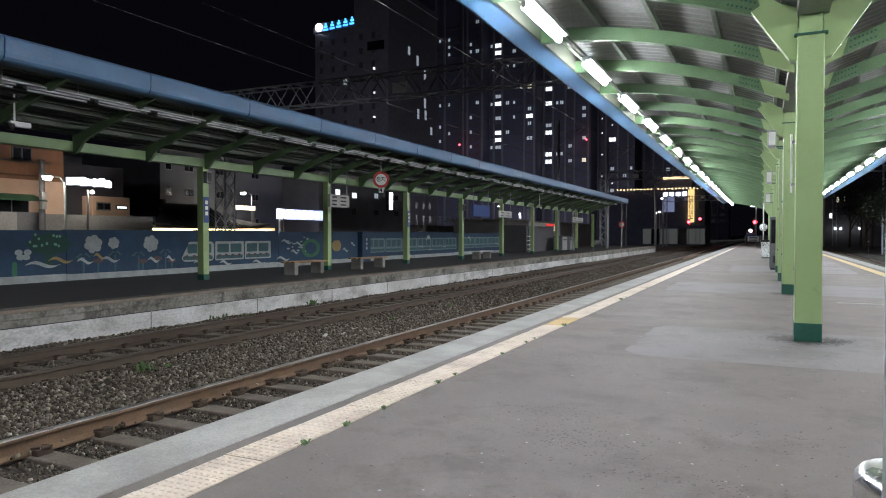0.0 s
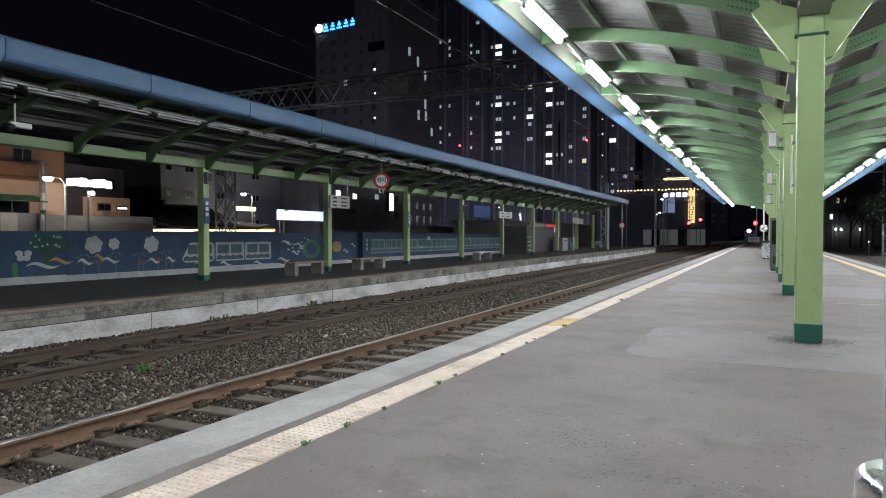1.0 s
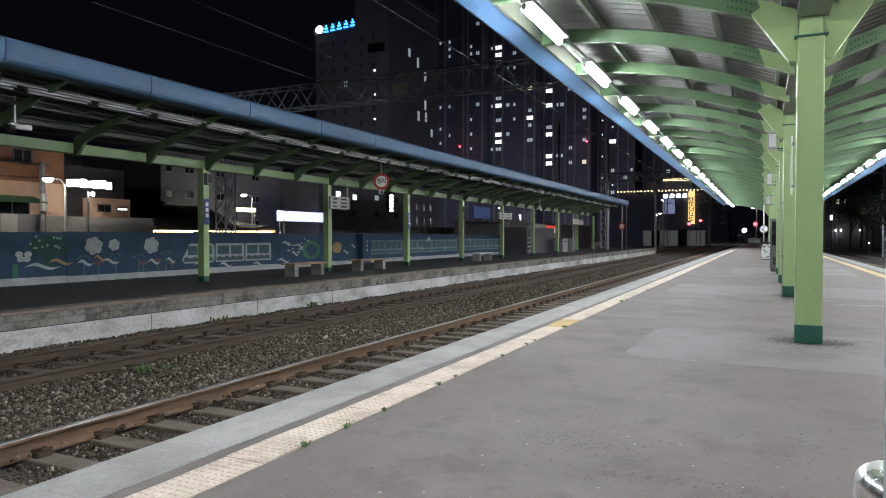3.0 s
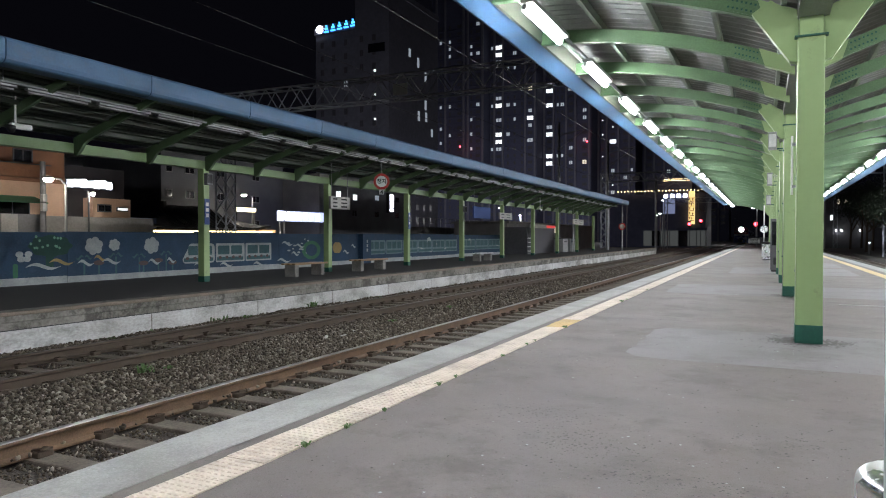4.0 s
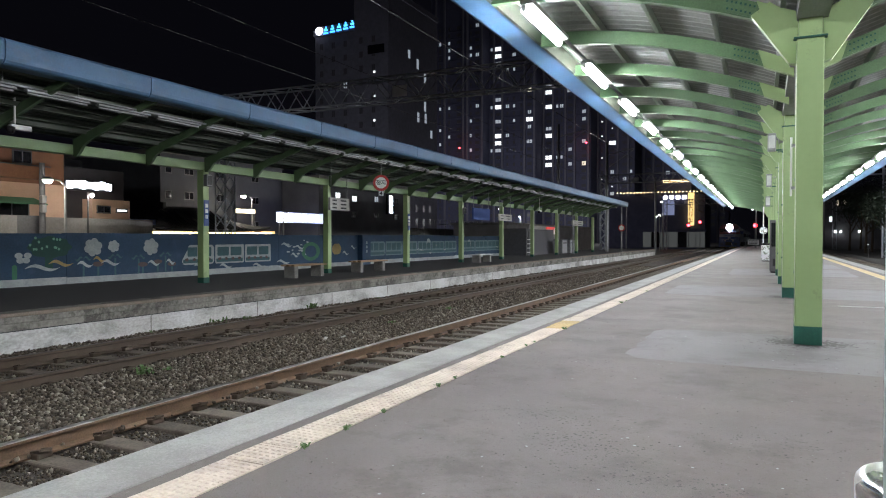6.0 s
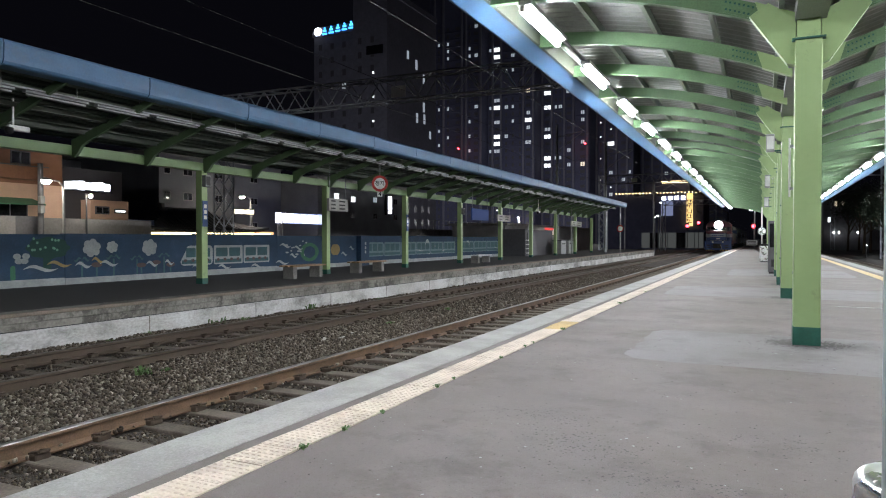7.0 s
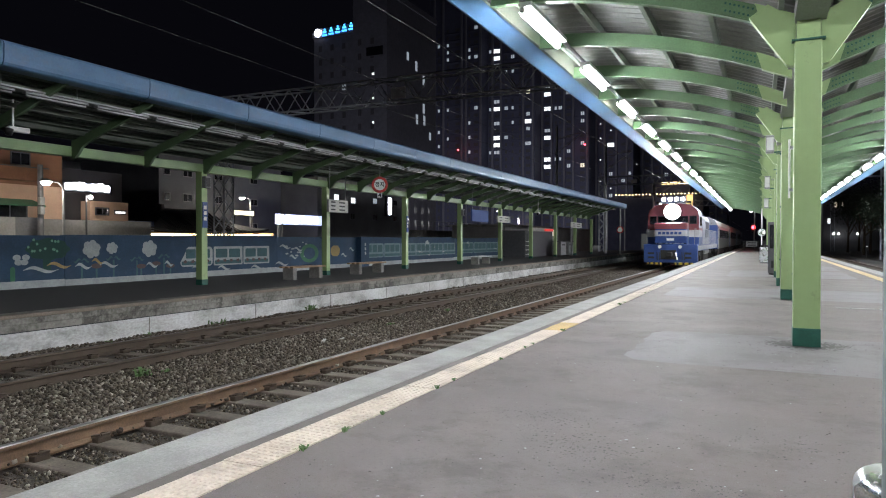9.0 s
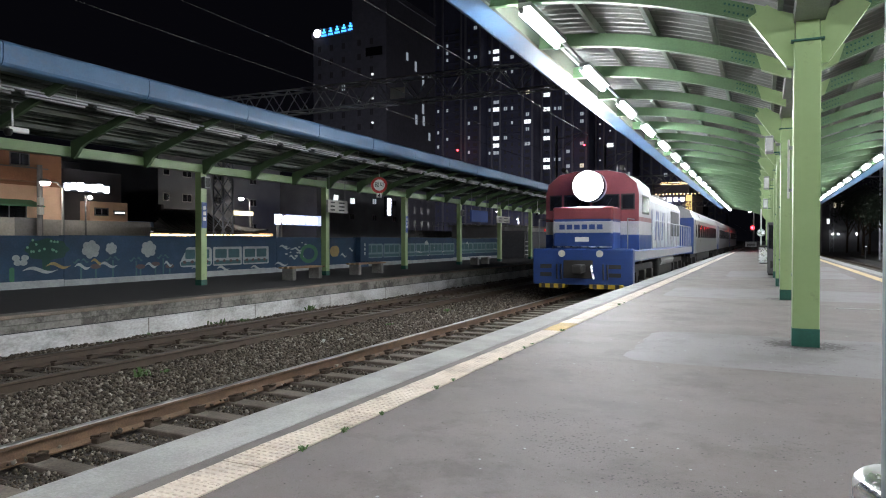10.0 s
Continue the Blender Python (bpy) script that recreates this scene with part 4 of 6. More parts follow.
    for y, z, m in ((50.4, 5.0, "window_lit"), (53.1, 4.85, "window_lit"), (57.0, 5.0, "window_dim"), (49, 3.6, "window_dark"), (53, 3.4, "window_dark"), (57, 3.4, "window_dark"), (61, 5.0, "window_dark"), (61, 3.4, "window_dark")):
        house_window(d, -34.2, y, z, 0.8, 0.6, m)
    vs = part("vertical_sign", bx(-34.2, -33.9, 58.9, 59.9, 3.6, 5.6), "black", d)
    for k in range(5):
        part("sign_letter", bx(-33.9, -33.86, 59.1, 59.7, 3.75 + 0.36 * k, 4.0 + 0.36 * k), "sign_white", vs)
    s = thing("shop_sign", "long white lit sign box over a shop", "sign", (-33.9, 44.9, 0))
    part("panel", bx(-0.2, 0.0, -3.0, 2.9, 2.45, 3.25, bevel=0.03), "sign_white_dim", s)
    for k in range(6):
        part("letter_bar", bx(0.0, 0.03, -2.5 + 0.85 * k, -1.95 + 0.85 * k, 2.6, 3.1, bevel=0.01), "sign_white", s)
    for y in (-2.6, 2.6):
        part("post", bx(-0.25, -0.15, y - 0.06, y + 0.06, -0.8, 2.5), "steel_dark", s)
    e = thing("shop_sign", "small cream lit shop sign on posts", "sign", (-33.9, 38.3, 0))
    part("panel", bx(-0.15, 0, -1.0, 1.0, 3.02, 3.32, bevel=0.03), "warm_light_dim", e)
    for y in (-0.9, 0.9):
        part("post", bx(-0.12, -0.04, y - 0.05, y + 0.05, -0.8, 3.05), "steel_dark", e)
    f = thing("terrace", "raised concrete terrace with white railing and steps", "terrace")
    part("deck", bx(-40, -33.5, 64.4, 82, -0.8, 2.3), "concrete", f)
    for k in range(13):
        part("railing_post", rod(bmesh.new(), (-33.6, 64.6 + 1.4 * k, 2.3), (-33.6, 64.6 + 1.4 * k, 3.3), 0.03, 6), "white", f)
    for z in (2.8, 3.3):
        part("railing_bar", rod(bmesh.new(), (-33.6, 64.6, z), (-33.6, 81.4, z), 0.03, 6), "steel", f)
    for k in range(10):
        part("step", bx(-33.5, -32.3, 58.0 + 0.6 * k, 64.4, -0.8 + 0.3 * k, -0.5 + 0.3 * k), "concrete", f)
    hb = thing("depot_building", "long low grey shed behind the platform", "building", group=g)
    part("wall", bx(-30, -24, 66, 104, -0.8, 2.6), "plaster", hb)
    part("roof", bx(-30.3, -23.7, 65.8, 104.2, 2.6, 2.85), "concrete", hb)
    house_window(hb, -24.0, 84.0, 2.1, 1.6, 0.9, "window_warm")


town_left()


def street_lamp(at, h, arm, label, power_mat="lamp_white"):
    s = thing("street_lamp", label, "street lamp", at, group="street lamps")
    part("post", rod(bmesh.new(), (0, 0, -0.8), (0, 0, h - 0.2), 0.07, 8, 0.05), "steel", s)
    bm = bmesh.new()
    pts = [(0, 0, h - 0.2), (0, arm * 0.3, h + 0.02), (0, arm, h + 0.06)]
    for a, b in zip(pts, pts[1:]):
        rod(bm, a, b, 0.035, 6)
    part("arm", bm, "steel", s)
    bm = bmesh.new()
    lathe(bm, [(0.001, h + 0.14), (0.15, h + 0.10), (0.22, h + 0.01), (0.001, h + 0.0)], 14, (0, arm))
    part("shade", bm, "steel", s)
    part("lens", rod(bmesh.new(), (0, arm, h + 0.0), (0, arm, h - 0.12), 0.19, 12, 0.12), power_mat, s, "glowing lamp lens")
    return s


street_lamp((-26, 18.6, 0), 3.55, -0.75, "curved street lamp shining behind the wall")
street_lamp((-34.5, 39.6, 0), 4.3, -0.9, "curved street lamp shining behind the wall")
street_lamp((-33.0, 41.4, 0), 3.05, 0.3, "short street lamp by the shop")
up = thing("utility_pole", "concrete utility pole with meter boxes", "pole", (-27.6, 18.7, 0))
part("shaft", rod(bmesh.new(), (0, 0, -0.8), (0, 0, 4.4), 0.14, 10, 0.11), "steel_dark", up)
for z in (2.3, 2.7):
    part("meter_box", bx(0.1, 0.3, -0.2, 0.0, z, z + 0.32, bevel=0.02), "steel", up)


# lamp with no known counterpart, added to brighten the shop's bay
yl = thing("wall_lamp", "small round fill lamp added above the yard", "lamp", (-28.3, 21.6, 0))
part("post", rod(bmesh.new(), (-0.3, 0, -0.8), (-0.3, 0, 3.35), 0.04, 8), "steel_dark", yl)
part("bracket", rod(bmesh.new(), (-0.3, 0, 3.30), (0, 0, 3.30), 0.02, 6), "steel_dark", yl)
part("bulb", lathe(bmesh.new(), [(0.001, 3.12), (0.06, 3.15), (0.085, 3.21), (0.06, 3.27), (0.001, 3.30)], 12), "lamp_white", yl, "glowing lamp globe", smooth=True)


# ---- overhead line: lattice gantry, masts and wires ----
def lattice(bm, a, b, w, d, step, r):
    """A four-chord lattice girder from a to b, w across and d deep."""
    a, b = Vector(a), Vector(b)
    along = (b - a).normalized()
    side = along.cross(Vector((0, 0, 1)))
    if side.length < 0.1:
        side = Vector((1, 0, 0))
    side.normalize()
    up_ = side.cross(along).normalized()
    n = max(2, int((b - a).length / step))
    def at(i, s, t):
        return a + along * ((b - a).length * i / n) + side * (s * w / 2) + up_ * (t * d / 2)
    for s in (-1, 1):
        for t in (-1, 1):
            rod(bm, at(0, s, t), at(n, s, t), r, 4)
    for i in range(n):
        q = 1 if i % 2 else -1
        for s in (-1, 1):
            rod(bm, at(i, s, -q), at(i + 1, s, q), r * 0.7, 4)
        for t in (-1, 1):
            rod(bm, at(i, -q, t), at(i + 1, q, t), r * 0.7, 4)
    return bm


def gantry(y, x0, x1, z, label):
    g = thing("gantry", label, "gantry", group="overhead line gantries")
    part("girder", lattice(bmesh.new(), (x0, y, z), (x1, y, z), 0.6, 0.86, 0.62, 0.035), "gantry", g)
    part("post", lattice(bmesh.new(), (x0 + 0.1, y, -0.8), (x0 + 0.1, y, z + 0.5), 0.55, 0.55, 0.6, 0.04), "gantry", g)
    part("post", lattice(bmesh.new(), (x1 - 0.1, y, -0.8), (x1 - 0.1, y, z + 0.5), 0.55, 0.55, 0.6, 0.04), "gantry", g)
    for x in (NEAR_C, FAR_C) if y > 30 else ():
        part("drop_post", rod(bmesh.new(), (x - 1.2, y, z - 0.4), (x - 1.2, y, z - 1.7), 0.05, 6), "steel", g)
        part("insulator", rod(bmesh.new(), (x - 1.2, y, z - 1.4), (x - 0.3, y, z - 1.9), 0.05, 8), "rail_dark", g)
        part("registration_arm", rod(bmesh.new(), (x - 0.3, y, z - 1.9), (x, y, z - 2.0), 0.02, 6), "steel", g)
    part("plate", bx(-12.3, -11.7, y - 0.35, y - 0.33, z - 0.35, z + 0.05), "white", g, "small white number plate")
    return g


gantry(22.0, -20.7, 10.0, 6.72, "dark lattice steel gantry across the tracks")
gantry(72.0, -15.5, 10.0, 7.4, "dark lattice steel gantry farther along the tracks")
gantry(122.0, -15.5, 10.0, 7.4, "dark lattice steel gantry far along the tracks")


def wires():
    for x, z, label in ((NEAR_C, 4.50, "thin bare contact wire over the near track"), (FAR_C, 4.67, "thin bare contact wire over the far track"),
                        (FAR_C, 5.30, "thin bare carrier wire over the far track"),
                        (8.2, 4.55, "thin bare contact wire over the outer track")):
        bm = rod(bmesh.new(), (x, -30.0, z), (x, 420.0, z), 0.006, 6)
        solid("overhead_wire", bm, "wire", label, "wire", group="overhead wires")


wires()


def mast(x, y, h, label):
    m = thing("line_mast", label, "mast", (x, y, 0), group="line masts")
    part("post", rod(bmesh.new(), (0, 0, -0.8), (0, 0, h), 0.14, 8, 0.11), "steel", m)
    part("bracket", rod(bmesh.new(), (0, 0, h - 1.2), (2.4, 0, h - 0.7), 0.04, 6), "steel", m)
    part("stay", rod(bmesh.new(), (0, 0, h - 2.4), (2.4, 0, h - 0.8), 0.03, 6), "steel", m)
    return m


mast(-13.0, 62.5, 10.0, "grey line mast with bracket beside the tracks")
mast(-17.3, 61.6, 11.8, "pale grey line mast behind the painted wall")
mast(-12.6, 90.0, 9.0, "grey line mast with bracket farther on")
mast(-12.6, 140.0, 9.0, "grey line mast with bracket farther on")
mast(-12.6, 180.0, 9.0, "grey line mast with bracket farther on")


# ---- far end: restaurant, signals ----
def restaurant():
    r = thing("restaurant", "restaurant with bulb string and tall yellow sign", "building")
    part("wall", bx(-29.0, -10.0, 135, 150, -0.8, 9.4), "tower_dark", r)
    part("upper_storey", bx(-20.5, -12.5, 136, 150, 9.4, 12.6), "tower_dark", r)
    part("upper_light", bx(-17.6, -12.4, 135.85, 135.95, 11.9, 12.25), "warm_light", r, "warm light strip")
    part("billboard", bx(-17.6, -15.4, 134.8, 135.0, 5.6, 8.4), "billboard_glow", r, "pale blue lit billboard")
    for k in range(26):
        part("bulb", rod(bmesh.new(), (-26.0 + 0.64 * k, 134.8, 10.0 - 0.03 * (k % 3)), (-26.0 + 0.64 * k, 134.6, 10.0 - 0.03 * (k % 3)), 0.11, 8), "warm_light", r)
    part("string_wire", rod(bmesh.new(), (-26.2, 134.7, 10.1), (-9.8, 134.7, 10.1), 0.02, 5), "black", r)
    for k in range(4):
        part("sign_letter", bx(-17.4 + 1.15 * k, -16.7 + 1.15 * k, 134.8, 134.9, 8.6, 9.3, bevel=0.05), "sign_white", r)
    sg = part("tall_sign", bx(-12.9, -11.85, 134.4, 134.8, 3.6, 9.7), "warm_yellow", r, "tall yellow lit sign")
    for k in range(5):
        part("sign_stroke", bx(-12.75, -12.0, 134.34, 134.4, 4.2 + 0.9 * k, 4.35 + 0.9 * k), "black", sg)
        part("sign_stroke", bx(-12.5 + 0.2 * (k % 3), -12.35 + 0.2 * (k % 3), 134.34, 134.4, 4.4 + 0.9 * k, 4.9 + 0.9 * k), "black", sg)
        part("sign_stroke", bx(-12.8, -12.6, 134.34, 134.4, 4.5 + 0.9 * k, 5.0 + 0.9 * k), "black", sg)
        part("sign_stroke", bx(-12.2, -12.05, 134.34, 134.4, 4.6 + 0.9 * k, 4.85 + 0.9 * k), "black", sg)
    s = thing("glass_front", "bright glazed shop front below the restaurant", "shop front")
    for k in range(7):
        part("pane", bx(-21 + 1.6 * k, -19.5 + 1.6 * k, 133.9, 134.0, -0.5, 2.4), "shop_glow" if k % 3 != 1 else "window_dark", s)
        part("mullion", bx(-19.5 + 1.6 * k, -19.4 + 1.6 * k, 133.85, 134.05, -0.6, 2.5), "steel_dark", s)
    part("fascia", bx(-21.2, -9.6, 133.8, 134.1, 2.4, 2.9), "tower_dark", s)
    for x, y, h in ((-14.6, 112, 7.0), (-16.6, 120, 4.9), (-15.0, 112, 4.9), (-20.2, 112, 6.4), (-23, 112, 6.9)):
        street_lamp((x, y, 0), h, -0.5, "distant white street lamp by the restaurant", "lamp_far")


restaurant()


def signal(x, y, z, label):
    s = thing("signal", label, "railway signal", (x, y, 0), group="railway signals")
    part("post", rod(bmesh.new(), (0, 0, -0.8), (0, 0, z + 0.4), 0.05, 8), "steel_dark", s)
    part("backplate", bx(-0.24, 0.24, -0.06, 0.06, z - 0.55, z + 0.5, bevel=0.05), "black", s)
    part("lens", rod(bmesh.new(), (0, -0.06, z), (0, -0.12, z), 0.24, 14), "red_light", s, "glowing red lens")
    for dz in (-0.4, 0.35):
        part("dark_lens", rod(bmesh.new(), (0, -0.06, z + dz), (0, -0.1, z + dz), 0.12, 12), "window_dark", s)
    return s


signal(-11.3, 119, 3.35, "red railway signal on a dark post")
signal(-9.7, 121, 3.9, "red railway signal on a dark post")
signal(-1.05, 96, 2.85, "red railway signal near the platform end")


# ---- towers ----
def lit_window(w, h, mat, name="window"):
    return mesh_of(bx(-w / 2, w / 2, -0.08, 0.05, -h / 2, h / 2), name, mat)


WIN_W = lit_window(1.8, 1.2, "tower_pane")
WIN_N = lit_window(0.8, 1.3, "tower_pane")
WIN_L = lit_window(2.5, 1.5, "window_lit")
WIN_H = lit_window(1.3, 1.3, "window_dim")
WIN_Y = lit_window(1.5, 1.5, "window_warm")
WIN_S = lit_window(0.8, 1.2, "window_dim")
WIN_P = lit_window(0.45, 0.45, "window_lit")
WIN_D = lit_window(2.2, 1.3, "window_faint")
WIN_B = mesh_of(box(bx(-0.07, 0.07, -0.12, 0.05, -0.75, 0.75), -1.25, 1.25, -0.11, 0.05, 0.05, 0.15), "mullion", "steel_dark")
WIN_V = mesh_of(bx(-0.07, 0.07, -0.12, 0.05, -0.65, 0.65), "mullion", "steel_dark")
SLAB = 2.85         # storey height of the tall towers


def floor_z(k):
    """Height of a window's middle on storey k above the platform canopy."""
    return 18.7 + SLAB * k


def apartment(x0, x1, y0, bays, piers, label, h=104.0):
    """A tall tower. bays: x of a window column, its dark window, then the lit storeys as (mesh, storeys)."""
    t = thing("apartment_tower", label, "building", group="towers behind the station")
    part("wall", bx(x0, x1, y0, y0 + 18, -0.8, h), "tower_dark", t)
    part("parapet", bx(x0 - 0.3, x1 + 0.3, y0 - 0.3, y0 + 18, h, h + 1.2), "concrete", t)
    part("roof_room", bx(x0 + (x1 - x0) * 0.3, x0 + (x1 - x0) * 0.7, y0 + 2, y0 + 14, h + 1.2, h + 4.5), "tower_dark", t)
    for x in piers:
        part("pier", bx(x - 0.35, x + 0.35, y0 - 0.6, y0, -0.8, h), "tower", t)
    ledge = mesh_of(bx(x0, x1, y0 - 0.22, y0, -0.10, 0.10), "floor_ledge", "tower_dark")
    for k in range(-4, 24):
        shared("floor_ledge", ledge, t, (0, 0, floor_z(k) - 1.35))
    for x, dark, lit in bays:
        on = {}
        for me, floors in lit:
            for k in floors:
                on[k] = me
        for k in range(-4, 24):
            me = on.get(k, dark)
            o = shared("window", me, t, (x, y0, floor_z(k)))
            if me in (WIN_L, WIN_D, WIN_Y):
                shared("mullion", WIN_B if me is WIN_L else WIN_V, o, (0, 0, 0))
            elif me is WIN_H:
                shared("mullion", WIN_V, o, (0, 0, 0))
    return t


apartment(-121.5, -99.2, 246, [(-117.7, WIN_N, [(WIN_S, (21, 12, 9, 4, 7))]), (-113.7, WIN_N, [(WIN_S, (24, 21, 20, 19, 12, 8))]), (-109.5, WIN_W, []), (-104.4, WIN_N, [(WIN_S, (20, 19, 10, 8, 6))]), (-101.6, WIN_W, [(WIN_H, (23, 19, 12))])],
          (-119.4, -115.6, -107.6, -105.8, -99.6), "tall dark apartment tower with a dim stair column")
apartment(-99.0, -79.6, 252, [(-98.0, WIN_N, [(WIN_S, (20, 12, 6))]), (-95.2, WIN_W, [(WIN_L, (20, 19, 12, 8, 7)), (WIN_D, (18, 13, 10, 6))]), (-91.3, WIN_N, [(WIN_H, (12, 8)), (WIN_S, (17,))]), (-88.6, WIN_N, [(WIN_H, (19,)), (WIN_S, (17, 12, 10))]), (-85.6, WIN_N, [(WIN_S, (14,))]), (-82.3, WIN_W, [(WIN_Y, (14,)), (WIN_L, (10,)), (WIN_H, (11, 9)), (WIN_D, (7,))])],
          (-96.9, -93.4, -84.2, -80.3), "tall dark apartment tower with a column of lit windows")
apartment(-79.4, -60.4, 260, [(-77.0, WIN_W, [(WIN_L, (14, 12, 8, 5, 4)), (WIN_D, (15, 9, -1))]), (-73.6, WIN_N, [(WIN_S, (12, 5))]), (-71.8, WIN_N, [(WIN_H, (12,)), (WIN_S, (5,))]), (-68.4, WIN_W, [(WIN_D, (14,)), (WIN_H, (6, 4))]), (-63.0, WIN_W, [(WIN_H, (11, 10, 7)), (WIN_D, (13,)), (WIN_Y, (4,))])],
          (-79.0, -75.2, -70.2, -66.6, -61.2), "tall dark apartment tower with scattered bright windows")
apartment(-60.2, -45.6, 270, [(-58.2, WIN_N, [(WIN_P, (10, 8, 5, 2))]), (-54.2, WIN_W, [(WIN_L, (7,)), (WIN_H, (3, 0)), (WIN_P, (9, 1))]), (-49.4, WIN_W, [(WIN_H, (9, 2))]), (-46.9, WIN_N, [(WIN_H, (8,)), (WIN_S, (3,))])],
          (-59.8, -56.6, -52.0, -48.0), "tall dark apartment tower with few lit windows")
apartment(-44.8, -29.0, 282, [(-42.0, WIN_W, []), (-38.4, WIN_W, []), (-34.7, WIN_N, [(WIN_H, (3,))]), (-31.4, WIN_W, [])],
          (-43.8, -40.2, -36.4, -32.8), "dark unlit apartment tower beyond the others")
apartment(-27.0, -14.0, 320, [(-24.5, WIN_W, []), (-20.5, WIN_W, []), (-16.5, WIN_W, [])], (-26.4, -22.5, -18.5), "dark apartment tower far down the line", 56.0)


def sign_block(x0, x1, y0, h, label, lit):
    """A rendered block with sparse small windows; lit: (column, storey) of those that shine."""
    t = thing("office_block", label, "building", group="blocks behind the station")
    part("wall", bx(x0, x1, y0, 148, -0.8, h), "tower", t)
    part("parapet", bx(x0 - 0.3, x1 + 0.3, y0 - 0.3, 148, h, h + 1.2), "tower", t)
    n = int((x1 - x0) / 3.1)
    for i in range(n):
        for k in range(13):
            x = x0 + 1.7 + 3.1 * i
            o = shared("window", WIN_S if (i, k) in lit else WIN_N, t, (x, y0, 7.5 + 3.0 * k))
            shared("mullion", WIN_V, o, (0, 0, 0))
    return t


b1 = sign_block(-90.6, -80.0, 125, 46.0, "grey rendered block carrying a blue roof sign", ((2, 9),))
b1b = sign_block(-80.0, -71.6, 124.4, 53.0, "taller grey rendered block with a few lit windows", ())
for z in (36.5, 31.4, 26.2):
    o = shared("window", WIN_P, b1b, (-75.0, 124.4, z))
part("louvre", bx(-76.6, -72.6, 124.25, 124.4, 40.4, 42.2), "window_dark", b1b, "dark louvred opening")
WIN_F = mesh_of(bx(-0.05, 0.08, -0.45, 0.45, -1.1, 1.1), "window", "window_faint")
WIN_G = mesh_of(bx(-0.05, 0.05, -0.6, 0.6, -0.7, 0.7), "window", "tower_pane")
WIN_E = mesh_of(bx(-0.05, 0.08, -0.45, 0.45, -0.9, 0.9), "window", "window_dim")
for y, z, me in ((133.6, 42.1, WIN_E), (137.7, 40.8, WIN_F), (141.4, 38.3, WIN_F), (141.4, 31.8, WIN_F), (138.0, 28.8, WIN_F), (141.7, 29.1, WIN_F), (144.7, 25.8, WIN_E)):
    shared("window", me, b1b, (-71.6, y, z))
for j in range(6):
    for i in range(6):
        shared("window", WIN_G, b1b, (-71.6, 127.0 + 3.4 * i, 5 + 3.0 * j))

sg = thing("roof_sign", "blue glowing roof sign with round white emblem", "sign", (-89.6, 124.6, 46.4))
part("emblem", rod(bmesh.new(), (0.3, 0.2, 0.6), (0.3, -0.2, 0.6), 0.85, 20), "sign_white", sg, "round white emblem")
for k in range(5):
    x, z = 2.05 + 1.72 * k, 0.12 * k
    part("letter_bar", bx(x - 0.62, x + 0.62, -0.1, 0.2, z - 0.25, z + 0.12, bevel=0.04), "sign_blue", sg)
    part("letter_bar", bx(x - 0.40, x + 0.40, -0.1, 0.2, z + 0.42, z + 0.80, bevel=0.04), "sign_cyan", sg)
    part("letter_bar", bx(x - 0.16, x + 0.16, -0.1, 0.2, z + 0.95, z + 1.35, bevel=0.04), "sign_blue", sg)
part("frame", bx(-0.6, 10.6, 0.25, 0.4, -0.5, 1.6), "steel_dark", sg)
for x, y, z in ((-60.8, 255, 37.2), (-106.5, 240, 36.0)):
    w = thing("warning_light", "small red aircraft warning light on the tower", "lamp", (x, y, z), group="warning lights")
    part("lens", rod(bmesh.new(), (0, 0, 0), (0, -0.3, 0), 0.32, 10), "red_light", w)
    part("arm", rod(bmesh.new(), (0, 0, 0), (0, 6, 0), 0.06, 6), "steel_dark", w)

# unseen fill lights on added lamp posts, brightening the faces of the blocks
for x, y, z, watts in ((-64, 84, 7.0, 8000.0), (-48, 128, 7.0, 1100.0), (-70, 205, 8.0, 13000.0), (-100, 205, 8.0, 10000.0), (-40, 215, 8.0, 9000.0)):
    street_lamp((x, y, 0), z, -0.6, "tall lamp post added to carry a tower fill light", "lamp_far")
    ld = bpy.data.lights.new("tower_fill_light", "POINT")
    ld.energy, ld.shadow_soft_size, ld.color = watts, 0.3, (0.92, 0.92, 1.0)
    new("tower_fill_light", ld).location = (x, y - 1.0, z - 0.9)
# ---- the right-hand side: outer track, bank and trees ----
solid("outer_ballast", sweep(bmesh.new(), [(4.02, -0.85), (4.02, -0.66), (7.9, -0.66), (8.4, -0.85)], -8, 420), "ballast", "dark ballast of the outer track", "ballast", kind="structure")
OUTER_TRACK = track("track", 5.9, "dark rails on the outer side of island", "rail_dark")
solid("bank", sweep(bmesh.new(), [(8.2, -0.9), (8.8, -0.6), (16.0, -0.35), (60, -0.2), (60, -0.9)], -8, 300), "ground", "dark earth bank with weeds", "bank", kind="structure")


